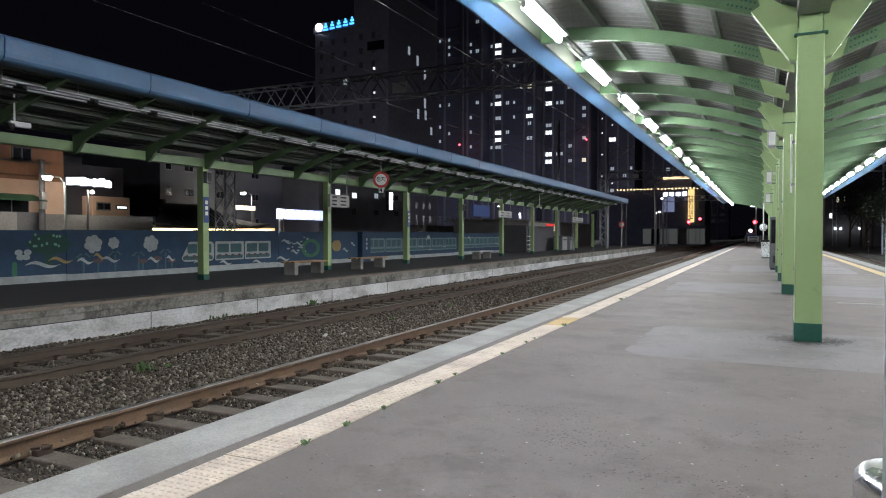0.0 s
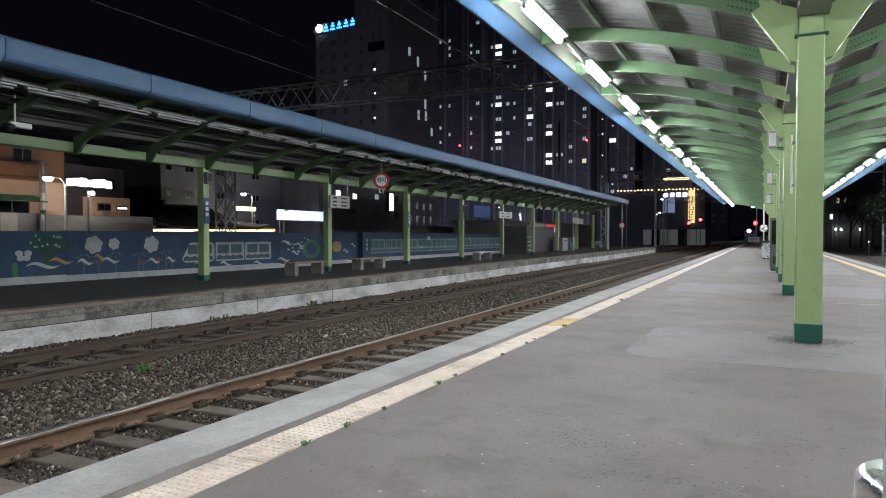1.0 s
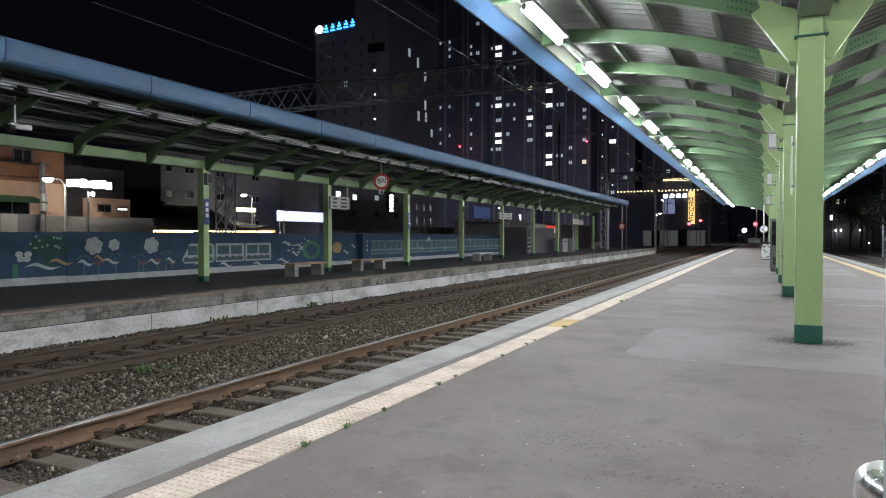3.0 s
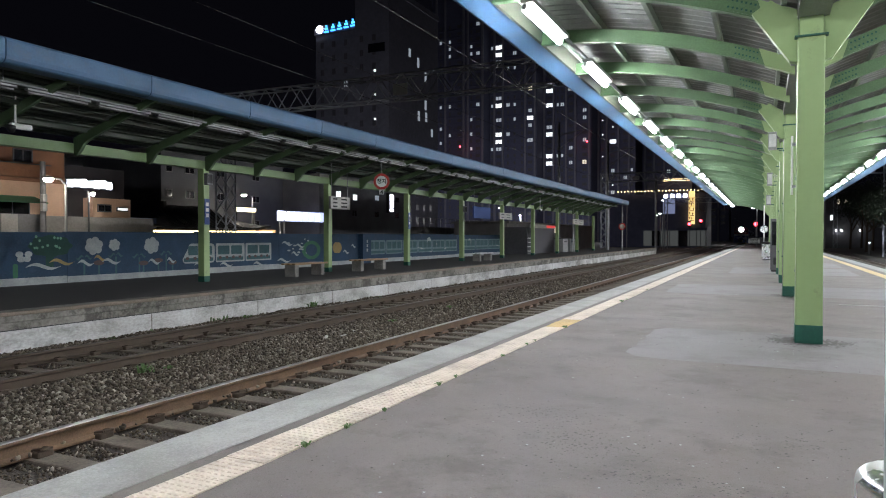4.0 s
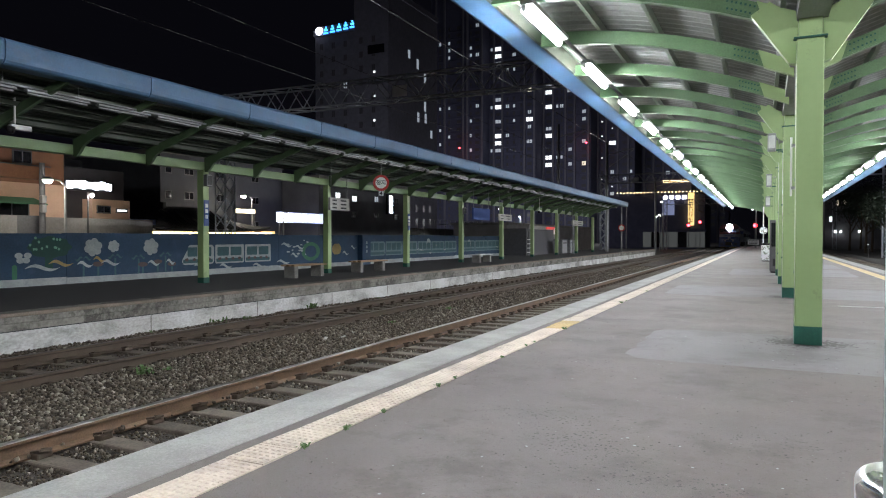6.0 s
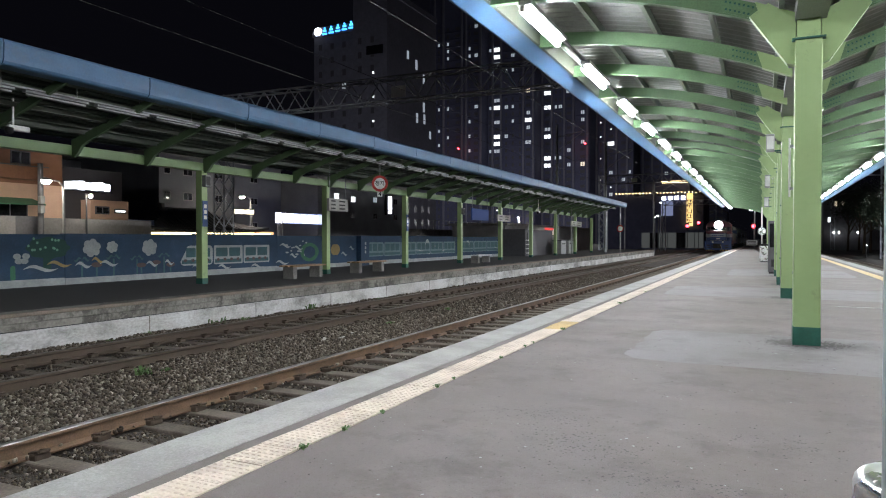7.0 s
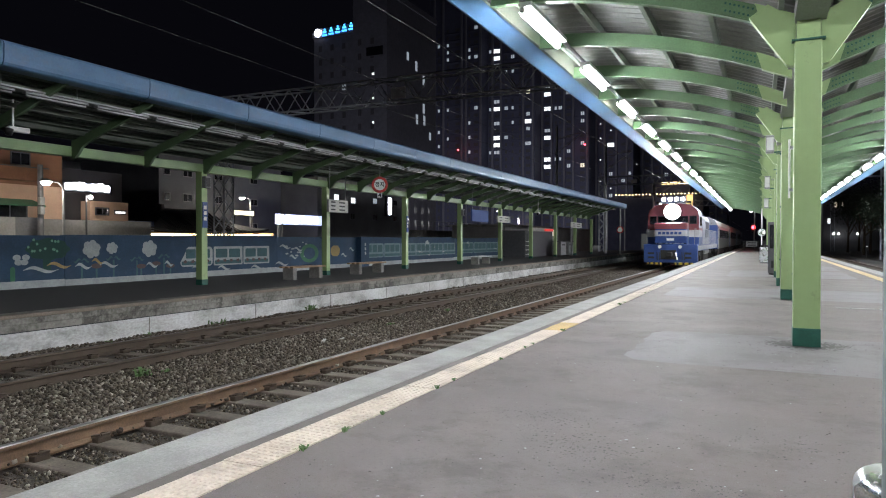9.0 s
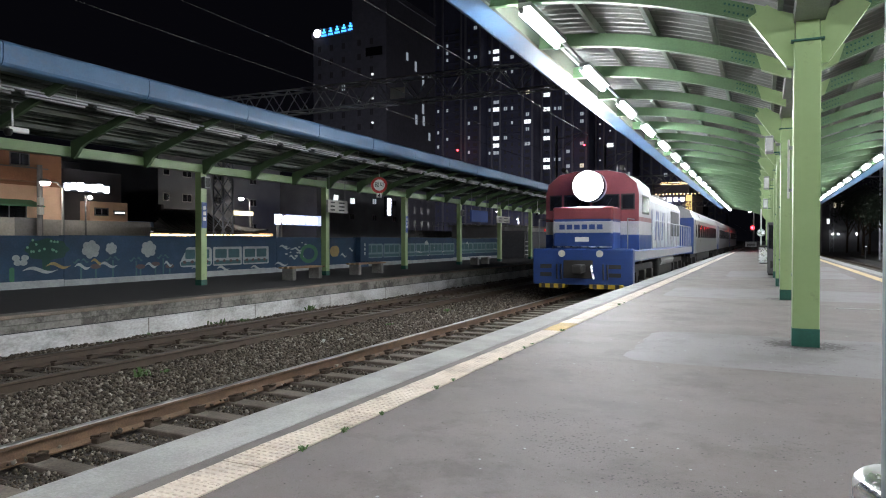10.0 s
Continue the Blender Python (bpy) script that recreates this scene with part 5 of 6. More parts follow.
def tree(x, y, h, seed, label):
    rnd = random.Random(seed)
    t = thing("tree", label, "tree", (x, y, -0.5), group="trees on the bank")
    bm = bmesh.new()
    rod(bm, (0, 0, 0), (0.1, 0, h * 0.45), 0.16, 8, 0.10)
    tips = []
    for k in range(8):
        a = rnd.random() * 6.28
        z0 = h * (0.25 + 0.22 * rnd.random())
        tip = (math.cos(a) * h * 0.22, math.sin(a) * h * 0.22, z0 + h * (0.2 + 0.3 * rnd.random()))
        rod(bm, (0.05, 0, z0), tip, 0.06, 5, 0.02)
        tips.append(tip)
    tips.append((0.1, 0, h * 0.85))
    part("trunk", bm, "bark", t)
    verts, faces = [], []
    for tip in tips:
        for k in range(190):
            p = Vector((rnd.gauss(0, 1), rnd.gauss(0, 1), rnd.gauss(0, 0.8)))
            c = Vector(tip) + p * h * 0.085
            d = Vector((rnd.uniform(-1, 1), rnd.uniform(-1, 1), rnd.uniform(-1, 1))).normalized()
            e = d.orthogonal().normalized()
            s = 0.10 + 0.08 * rnd.random()
            i = len(verts)
            verts += [c - d * s, c + e * s * 0.45, c + d * s, c - e * s * 0.45]
            faces.append((i, i + 1, i + 2, i + 3))
    me = bpy.data.meshes.new("crown")
    me.from_pydata(verts, [], faces)
    me.materials.append(M["leaf_dark"])
    ob = new("crown", me)
    ob.parent = t
    return t


for i, (x, y, h) in enumerate(((9.9, 70, 7.0), (11.0, 79, 8.5), (10.4, 90, 7.5), (12.0, 98, 9.0), (10.6, 108, 8.0), (13.0, 118, 9.5), (9.4, 64, 5.0))):
    tree(x, y, h, 20 + i, "dark leafy tree on the unlit bank")
house_r = thing("house", "dark low house beyond the bank", "building")
part("wall", bx(8.6, 18, 122, 134, -0.7, 8.0), "plaster_dark", house_r)
part("roof", bx(8.3, 18.3, 121.7, 134.3, 8.0, 8.3), "concrete", house_r)
for x, z, m in ((10.3, 6.7, "window_warm"), (11.3, 6.8, "window_warm"), (9.4, 4.2, "window_lit")):
    o = part("window", bx(x - 0.25, x + 0.25, 121.9, 122.0, z - 0.45, z + 0.45), "steel_dark", house_r)
    part("pane", bx(x - 0.18, x + 0.18, 121.85, 121.9, z - 0.38, z + 0.38), m, o)
for x in (10.0, 10.7, 13.2):
    part("wall_lamp", rod(bmesh.new(), (x, 121.3, 2.1), (x, 121.3, 2.35), 0.13, 10, 0.08), "lamp_far", house_r, "small lit wall lamp")
    part("lamp_bracket", rod(bmesh.new(), (x, 122.0, 2.36), (x, 121.25, 2.36), 0.03, 6), "steel_dark", house_r)
for x, y, z in ((8.9, 75, 0.6), (7.9, 52, -0.3)):
    g = thing("ground_lamp", "small white lamp low on the bank", "lamp", (x, y, 0), group="bank lamps")
    part("post", rod(bmesh.new(), (0, 0, -0.7), (0, 0, z), 0.03, 6), "steel_dark", g)
    part("lens", rod(bmesh.new(), (0, 0, z), (0, 0, z + 0.06), 0.04, 8), "lamp_far", g)


# ---- things on the island platform ----
def ash_bin():
    b = thing("litter_bin", "polished stainless steel litter bin with round opening", "bin", (0.331, 1.66, 0.0))
    bm = bmesh.new()
    lathe(bm, [(0.001, 0.0), (0.135, 0.0), (0.14, 0.01), (0.14, 0.66), (0.143, 0.665)], 48)
    part("drum", bm, "chrome", b, smooth=True)
    bm = bmesh.new()
    lathe(bm, [(0.141, 0.640), (0.150, 0.642), (0.154, 0.648), (0.155, 0.706), (0.153, 0.716), (0.146, 0.724), (0.132, 0.731), (0.110, 0.733), (0.090, 0.729), (0.082, 0.714)], 48)
    part("rim", bm, "chrome", b, "rolled bright rim", smooth=True)
    part("liner", lathe(bmesh.new(), [(0.082, 0.714), (0.081, 0.69), (0.08, 0.55)], 48), "black", b, "black liner", smooth=True)
    part("inner", rod(bmesh.new(), (0, 0, 0.52), (0, 0, 0.56), 0.081, 24), "black", b, "dark opening")
    return b


ash_bin()


def near_post():
    p = thing("steel_post", "pale painted steel post near the bin", "post", (0.175, 0.95, 0))
    bm = bmesh.new()
    rod(bm, (0, 0, 0), (0, 0, 3.9), 0.045, 24)
    part("shaft", bm, "post_paint", p, smooth=True)
    part("base_plate", bx(-0.08, 0.08, -0.08, 0.08, 0, 0.012), "steel", p)


near_post()


def column_box(x, y, z, w, h, label):
    c = thing("lamp_box", label, "lamp", (x, y, z), group="boxes hung beside the columns")
    part("case", bx(-w, w, -0.10, 0.10, -h / 2, h / 2, bevel=0.015), "steel", c)
    part("front", bx(-w * 0.8, w * 0.8, -0.11, -0.10, -h / 2 + 0.05, h / 2 - 0.05), "housing", c)
    part("bracket", bx(w, 0.48 - x - 0.15, -0.02, 0.02, -h / 2, -h / 2 + 0.03), "green_dark", c)
    part("bracket", bx(w, 0.48 - x - 0.15, -0.02, 0.02, h / 2 - 0.03, h / 2), "green_dark", c)


column_box(0.13, 15.63, 3.2, 0.08, 0.36, "white box bracketed to the green column")
column_box(0.13, 24.63, 3.1, 0.08, 0.42, "white box bracketed to the green column")
column_box(0.13, 31.38, 2.75, 0.09, 0.42, "white box bracketed to the green column")


def downpipe(y):
    d = thing("downpipe", "green downpipe strapped to the column", "pipe", (COL_X - 0.10, y + 0.24, 0), group="downpipes")
    part("pipe", rod(bmesh.new(), (0, 0, 0.0), (0, 0, 3.85), 0.045, 12), "steel", d, smooth=True)
    for z in (0.8, 1.9, 3.0):
        part("strap", bx(-0.06, 0.06, -0.10, 0.05, z, z + 0.03), "green_dark", d)


for y in (8.88, 15.63, 20.13):
    downpipe(y)
# white rod and clips added for the bright glint along the column edge
cd = thing("glint_rod", "thin white rod standing for a glint on the column edge", "pipe", (0.285, 9.1, 0))
part("pipe", rod(bmesh.new(), (0, 0, 1.72), (0, 0, 2.42), 0.012, 8), "white", cd)
for z in (1.80, 2.30):
    part("clip", bx(0.0, 0.08, -0.10, 0.01, z, z + 0.03), "steel", cd)


def vending(y, x, w, h, label, mat):
    v = thing("vending_machine", label, "vending machine", (x, y, 0), group="machines on the island")
    part("cabinet", bx(-w / 2, w / 2, -0.35, 0.35, 0.06, h, bevel=0.02), mat, v)
    part("plinth", bx(-w / 2 + 0.03, w / 2 - 0.03, -0.32, 0.32, 0.0, 0.06), "black", v)
    part("panel", bx(-w / 2 + 0.05, w / 2 - 0.05, -0.36, -0.35, h * 0.5, h - 0.1), "window_dark", v)
    part("tray", bx(-w / 2 + 0.1, w / 2 - 0.1, -0.36, -0.35, 0.25, 0.5), "black", v)


vending(26.6, 0.40, 0.45, 1.85, "dark grey machine standing by the columns", "steel_dark")


def tall_bin(x, y, label):
    b = thing("recycling_bin", label, "bin", (x, y, 0), group="bins on the island")
    part("body", bx(-0.22, 0.22, -0.2, 0.2, 0.05, 0.85, bevel=0.02), "chrome", b)
    part("lid", bx(-0.24, 0.24, -0.22, 0.22, 0.85, 0.95, bevel=0.03), "black", b)
    part("foot", bx(-0.18, 0.18, -0.16, 0.16, 0, 0.05), "black", b)


tall_bin(0.08, 39.5, "stainless recycling bin with black lid")
tall_bin(0.08, 40.2, "stainless recycling bin with black lid")
mir = thing("traffic_mirror", "round convex mirror on a slim post", "mirror", (-0.05, 52, 0))
part("post", rod(bmesh.new(), (0, 0, 0), (0, 0, 3.4), 0.04, 8), "white", mir)
part("mirror", rod(bmesh.new(), (0.0, -0.05, 1.75), (0.0, -0.09, 1.75), 0.24, 24), "chrome", mir)
part("rim", rod(bmesh.new(), (0.0, -0.02, 1.75), (0.0, -0.05, 1.75), 0.27, 24), "steel", mir)
es = thing("end_sign", "small white notice on a frame at platform end", "sign", (-1.2, 88, 0))
for x in (-0.8, 0.8):
    part("post", rod(bmesh.new(), (x, 0, 0), (x, 0, 1.15), 0.03, 8), "steel", es)
part("panel", bx(-0.55, 0.65, -0.03, -0.01, 0.45, 1.05), "white", es)
for k in range(3):
    part("text_bar", bx(-0.4, 0.5, -0.035, -0.03, 0.55 + 0.16 * k, 0.62 + 0.16 * k), "black", es)
el = thing("floodlight", "white lit floodlight on pole at canopy end", "lamp", (-0.9, 92, 0))
part("post", rod(bmesh.new(), (0, 0, 0), (0, 0, 4.85), 0.07, 8), "steel", el)
part("lens", bx(-0.6, 0.3, -0.25, 0.15, 4.7, 4.86, bevel=0.05), "lamp_far", el)


# ---- the train ----
def bogie(parent, y, wheels, wb):
    bo = part("bogie", bx(-1.05, 1.05, y - wb / 2 - 0.5, y + wb / 2 + 0.5, 0.45, 0.75, bevel=0.04), "loco_under", parent)
    for k in range(wheels):
        yy = y - wb / 2 + wb * k / (wheels - 1)
        for sx in (-0.75, 0.75):
            part("wheel", rod(bmesh.new(), (sx - 0.07, yy, 0.5), (sx + 0.07, yy, 0.5), 0.5, 20), "loco_under", bo)
        for sx in (-1.12, 1.12):
            part("axle_box", bx(sx - 0.12, sx + 0.12, yy - 0.2, yy + 0.2, 0.32, 0.68, bevel=0.03), "loco_under", bo)
    for sx in (-1.13, 1.13):
        part("side_frame", bx(sx - 0.06, sx + 0.06, y - wb / 2 - 0.4, y + wb / 2 + 0.4, 0.68, 0.9, bevel=0.03), "loco_under", bo)
    return bo


def locomotive():
    lo = thing("locomotive", "blue, white and red diesel locomotive with bright headlight", "locomotive")
    L = 18.6
    part("underframe", bx(-1.5, 1.5, 0.25, L, 1.05, 1.40, bevel=0.03), "loco_blue", lo)
    # pilot: wide plate below the nose with steps and a coupler pocket
    pl = part("pilot", bx(-1.52, 1.52, 0.0, 0.35, 0.35, 1.45, bevel=0.04), "loco_blue", lo, "deep blue pilot plate")
    part("coupler_pocket", bx(-0.55, 0.35, -0.03, 0.0, 0.55, 1.1, bevel=0.01), "loco_under", pl)
    part("coupler", bx(-0.16, 0.14, -0.55, 0.0, 0.72, 0.98, bevel=0.05), "loco_under", pl, "black knuckle coupler")
    part("hose", rod(bmesh.new(), (0.30, -0.05, 0.95), (0.42, -0.2, 0.55), 0.035, 8), "chrome", pl)
    for x0, x1 in ((-1.3, -0.5), (0.25, 1.25)):
        part("hazard_stripe", bx(x0, x1, -0.06, 0.3, 0.25, 0.38, bevel=0.01), "yellow", pl, "yellow step edge")
        for k in range(3):
            xm = x0 + (x1 - x0) * (k + 0.5) / 3
            part("stripe_bar", bx(xm - 0.06, xm + 0.06, -0.064, -0.06, 0.25, 0.38), "loco_under", pl)
    for x in (-1.1, 1.0):
        for z in (0.6, 0.85):
            part("step_recess", bx(x - 0.18, x + 0.18, -0.015, 0.0, z, z + 0.12), "loco_under", pl)
    for x in (-1.35, 1.35):
        part("handrail", rod(bmesh.new(), (x, 0.1, 1.45), (x, 0.1, 2.35), 0.016, 6), "steel", pl)
        part("handrail", rod(bmesh.new(), (x, 0.1, 2.35), (x, 1.25, 2.35), 0.016, 6), "steel", pl)
        for k in range(3):
            part("side_step", bx(x - 0.14, x + 0.14, 0.35, 0.62, 0.40 + 0.32 * k, 0.44 + 0.32 * k), "loco_under", pl)
    for x in (-0.75, -0.62, 0.66, 0.78):
        part("brake_hose", rod(bmesh.new(), (x, -0.03, 0.98), (x + 0.03, -0.12, 0.52), 0.025, 8), "black", pl)
    # nose
    n = part("nose", bx(-0.92, 0.92, 0.10, 1.45, 1.40, 2.72, bevel=0.08), "loco_blue", lo)
    part("white_band", bx(-0.925, 0.925, 0.09, 1.30, 1.90, 2.30, bevel=0.05), "loco_grey", n, "white band")
    part("red_band", bx(-0.923, 0.923, 0.095, 1.38, 2.30, 2.715, bevel=0.06), "loco_red", n, "red band")
    for k in range(6):
        x = -0.62 + 0.23 * k
        part("name_bar", bx(x - 0.085, x + 0.085, 0.082, 0.09, 2.03, 2.18, bevel=0.003), "loco_blue", n, "blue lettering bar")
    part("number_bar", bx(-0.22, 0.20, 0.085, 0.10, 1.66, 1.80), "white", n, "white number plate bar")
    for x in (-0.6, 0.55):
        part("marker_lamp", rod(bmesh.new(), (x, -0.03, 1.30), (x, 0.02, 1.30), 0.105, 16), "marker", pl, "pale marker lamp")
    part("grab_rail", rod(bmesh.new(), (-0.9, 0.02, 1.5), (0.9, 0.02, 1.5), 0.02, 6), "chrome", n)
    # cab
    bm = bmesh.new()
    sec = [(-1.48, 1.40), (1.48, 1.40), (1.48, 3.15), (1.40, 3.50), (1.05, 3.80), (0.5, 3.92), (-0.5, 3.92), (-1.05, 3.80), (-1.40, 3.50), (-1.48, 3.15)]
    sweep(bm, sec, 1.30, 3.9)
    cab = part("cab", bm, "loco_grey", lo, "light grey cab")
    part("red_face", sweep(bmesh.new(), [(-1.478, 2.30), (1.478, 2.30), (1.478, 3.15), (1.40, 3.49), (1.05, 3.79), (0.5, 3.91), (-0.5, 3.91), (-1.05, 3.79), (-1.40, 3.49), (-1.478, 3.15)], 1.285, 1.31), "loco_red", cab, "dull red cab face")
    for sx in (-1, 1):
        part("red_band", bx(sx * 1.482 - 0.006, sx * 1.482 + 0.006, 1.30, 3.9, 2.30, 2.44), "loco_red", cab, "narrow red band")
    for z0, z1, m, nm in ((1.41, 1.88, "loco_blue", "blue_band"), (1.88, 2.30, "loco_grey", "white_band")):
        part(nm, bx(-1.487, 1.487, 1.292, 3.905, z0, z1), m, cab)
    for x0, x1 in ((-1.32, -0.98), (-0.85, -0.08), (0.08, 0.85), (0.98, 1.32)):
        wf = part("window_frame", bx(x0 - 0.04, x1 + 0.04, 1.27, 1.284, 2.66, 3.16, bevel=0.01), "black", cab)
        part("pane", bx(x0, x1, 1.262, 1.27, 2.70, 3.12), "window_dark", wf)
    for x in (-0.45, 0.45):
        part("wiper", rod(bmesh.new(), (x, 1.255, 2.68), (x + 0.2, 1.255, 3.02), 0.012, 5), "black", cab)
    part("roof_antenna", rod(bmesh.new(), (0.6, 2.4, 3.88), (0.6, 2.4, 4.2), 0.02, 6), "steel", cab)
    part("cab_vent", bx(-0.4, 0.4, 2.2, 3.2, 3.90, 4.02, bevel=0.03), "loco_grey", cab)
    for sx in (-1.484, 1.484):
        wf = part("window_frame", bx(sx - 0.012, sx + 0.012, 1.9, 3.3, 2.55, 3.15), "black", cab)
        part("pane", bx(sx - 0.016, sx + 0.016, 1.96, 3.24, 2.6, 3.1), "window_dark", wf)
    # lens and housing oversized, so the disc stands in for the lamp's glare
    hl = part("headlight_housing", rod(bmesh.new(), (0, 1.45, 3.40), (0, 1.08, 3.40), 0.50, 28), "loco_grey", cab, "round housing sized to the glare disc")
    part("headlight", rod(bmesh.new(), (0, 1.08, 3.40), (0, 1.03, 3.40), 0.46, 28), "headlight", hl, "glowing disc as large as the headlight's glare")
    # ring added to block sideways light from the headlight onto the mural
    shield_ring = lathe(bmesh.new(), [(0.50, 0.0), (0.50, 0.30), (0.475, 0.30), (0.475, 0.0)], 28)
    bmesh.ops.rotate(shield_ring, verts=shield_ring.verts, cent=(0, 0, 0), matrix=Matrix.Rotation(radians(90), 3, "X"))
    bmesh.ops.translate(shield_ring, verts=shield_ring.verts, vec=(0, 1.07, 3.40))
    part("beam_shield", shield_ring, "shield_black", hl, "matt black ring added to narrow the beam")
    for x in (-0.9, 0.95):
        part("horn", rod(bmesh.new(), (x, 1.7, 3.95), (x, 1.3, 3.98), 0.05, 10, 0.08), "loco_under", cab)
    # long hood
    bm = bmesh.new()
    sec = [(-0.95, 1.40), (0.95, 1.40), (0.95, 3.25), (0.80, 3.52), (0.4, 3.62), (-0.4, 3.62), (-0.80, 3.52), (-0.95, 3.25)]
    sweep(bm, sec, 3.9, L - 0.6)
    hood = part("hood", bm, "loco_grey", lo, "silver grey long hood")
    for sx in (-0.955, 0.955):
        for k in range(11):
            y = 4.3 + 1.2 * k
            part("hood_door", bx(sx - 0.012, sx + 0.012, y, y + 1.1, 1.55, 2.95, bevel=0.004), "loco_grey", hood)
        for k, (y, w) in enumerate(((5.5, 0.28), (6.6, 0.28), (7.7, 0.28), (8.5, 0.28), (9.6, 0.28), (10.5, 0.28))):
            bm = bmesh.new()
            q = [(y, 1.7), (y + w, 1.7), (y + w + 0.35 * (1 if k % 2 else -1), 2.9), (y + 0.35 * (1 if k % 2 else -1), 2.9)]
            vs = [bm.verts.new((sx + (0.014 if sx > 0 else -0.014) * e, yy, zz)) for e in (1, 1.5) for yy, zz in q]
            for f in ((0, 1, 2, 3), (4, 7, 6, 5), (0, 4, 5, 1), (1, 5, 6, 2), (2, 6, 7, 3), (3, 7, 4, 0)):
                bm.faces.new([vs[i] for i in f])
            bmesh.ops.recalc_face_normals(bm, faces=bm.faces)
            part("lettering_bar", bm, "loco_blue", hood)
        part("radiator_grille", bx(sx - 0.02, sx + 0.02, 13.9, 17.2, 1.9, 3.1), "black", hood)
        for k in range(14):
            y = 4.2 + 1.05 * k
            part("stanchion", rod(bmesh.new(), (1.55 * sx, y, 1.40), (1.55 * sx, y, 2.40), 0.018, 6), "loco_grey", lo)
        part("handrail", rod(bmesh.new(), (1.55 * sx, 4.2, 2.40), (1.55 * sx, 17.85, 2.40), 0.018, 6), "loco_grey", lo)
    for k in range(3):
        part("roof_fan", rod(bmesh.new(), (0, 12.5 + 1.6 * k, 3.6), (0, 12.5 + 1.6 * k, 3.78), 0.6, 20), "steel", hood)
    part("exhaust", bx(-0.3, 0.3, 7.0, 8.2, 3.6, 3.9, bevel=0.04), "loco_under", hood)
    part("sill_band", bx(-1.506, 1.506, 0.4, L, 1.10, 1.36), "loco_grey", lo, "grey sill")
    part("fuel_tank", bx(-1.3, 1.3, 7.0, 11.4, 0.30, 1.05, bevel=0.12), "loco_under", lo)
    for sx in (-1.2, 1.2):
        part("air_tank", rod(bmesh.new(), (sx, 7.2, 0.9), (sx, 11.2, 0.9), 0.2, 14), "steel", lo)
    bogie(lo, 4.2, 3, 3.4)
    bogie(lo, 14.4, 3, 3.4)
    return lo


LOCO = locomotive()


def coach():
    c = thing("passenger_coach", "stainless passenger coach with dark windows", "railway coach", group="coaches of the train")
    L = 23.0
    bm = bmesh.new()
    sec = [(-1.45, 0.95), (1.45, 0.95), (1.50, 1.6), (1.48, 2.9), (1.30, 3.35), (0.8, 3.62), (0, 3.70), (-0.8, 3.62), (-1.30, 3.35), (-1.48, 2.9), (-1.50, 1.6)]
    sweep(bm, sec, 0, L)
    body = part("body", bm, "coach", c)
    part("end_band", bx(-1.515, 1.515, -0.02, 0.10, 0.95, 2.95), "loco_blue", c, "blue corner band")
    for sx in (-1, 1):
        for k in range(10):
            y = 3.2 + 1.75 * k
            wf = part("window", bx(sx * 1.50 - 0.02, sx * 1.50 + 0.02, y, y + 1.2, 1.85, 2.65, bevel=0.006), "black", c)
            part("pane", bx(sx * 1.505 - 0.022, sx * 1.505 + 0.022, y + 0.05, y + 1.15, 1.90, 2.60), "window_dark", wf)
        for y in (1.2, 20.9):
            d = part("door", bx(sx * 1.50 - 0.025, sx * 1.50 + 0.025, y, y + 0.95, 1.0, 2.85, bevel=0.006), "coach", c)
            part("door_window", bx(sx * 1.51 - 0.03, sx * 1.51 + 0.03, y + 0.25, y + 0.7, 1.9, 2.6), "window_dark", d)
        for z in (1.15, 1.4, 1.65, 2.8):
            part("side_rib", bx(sx * 1.495 - 0.012, sx * 1.495 + 0.012, 2.4, 20.6, z, z + 0.03), "coach", c)
    part("underbox", bx(-1.2, 1.2, 6, 17, 0.4, 0.95, bevel=0.05), "loco_under", c)
    part("gangway", bx(-0.6, 0.6, -0.45, 0.0, 1.0, 3.2, bevel=0.05), "black", c)
    bogie(c, 3.4, 2, 2.4)
    bogie(c, 19.6, 2, 2.4)
    return c


COACHES = [coach()]
for k in range(2):
    COACHES.append(copy_thing(COACHES[0], pose(NEAR_C, 100 + 24 * k, RAIL_Z)))


# ---- weeds, specks ----
def tuft(x, y, z, size, n, seed, label, group="weeds"):
    rnd = random.Random(seed)
    verts, faces = [], []
    for k in range(n):
        a = rnd.random() * 6.28
        l = size * (0.5 + 0.6 * rnd.random())
        w = 0.05 * size + 0.006
        lean = 0.25 + 0.9 * rnd.random()
        bx_, by_ = rnd.gauss(0, size * 0.25), rnd.gauss(0, size * 0.35)
        d = Vector((math.cos(a), math.sin(a), 0))
        e = Vector((-math.sin(a), math.cos(a), 0)) * w
        p0 = Vector((bx_, by_, 0))
        p1 = p0 + d * l * 0.4 * lean + Vector((0, 0, l * 0.6))
        p2 = p0 + d * l * lean + Vector((0, 0, l * (0.9 - 0.35 * lean)))
        i = len(verts)
        verts += [p0 - e * 0.5, p0 + e * 0.5, p1 + e, p1 - e, p2]
        faces += [(i, i + 1, i + 2, i + 3), (i + 3, i + 2, i + 4)]
    me = bpy.data.meshes.new("weed")
    me.from_pydata(verts, [], faces)
    me.materials.append(M["leaf"])
    ob = new("weed", me)
    ob.location = (x, y, z)
    return tagged(ob, label, "plant", group, "stuff")


WEEDS = [(-2.40, 3.63, 0.07), (-2.41, 3.2, 0.06), (-2.40, 4.1, 0.05), (-2.41, 5.0, 0.06), (-2.42, 5.35, 0.05), (-2.41, 6.5, 0.05), (-2.42, 7.3, 0.06), (-2.42, 7.6, 0.05),
         (-2.42, 8.9, 0.08), (-2.42, 12.9, 0.09), (-2.42, 13.4, 0.05), (-2.42, 16.0, 0.06)]
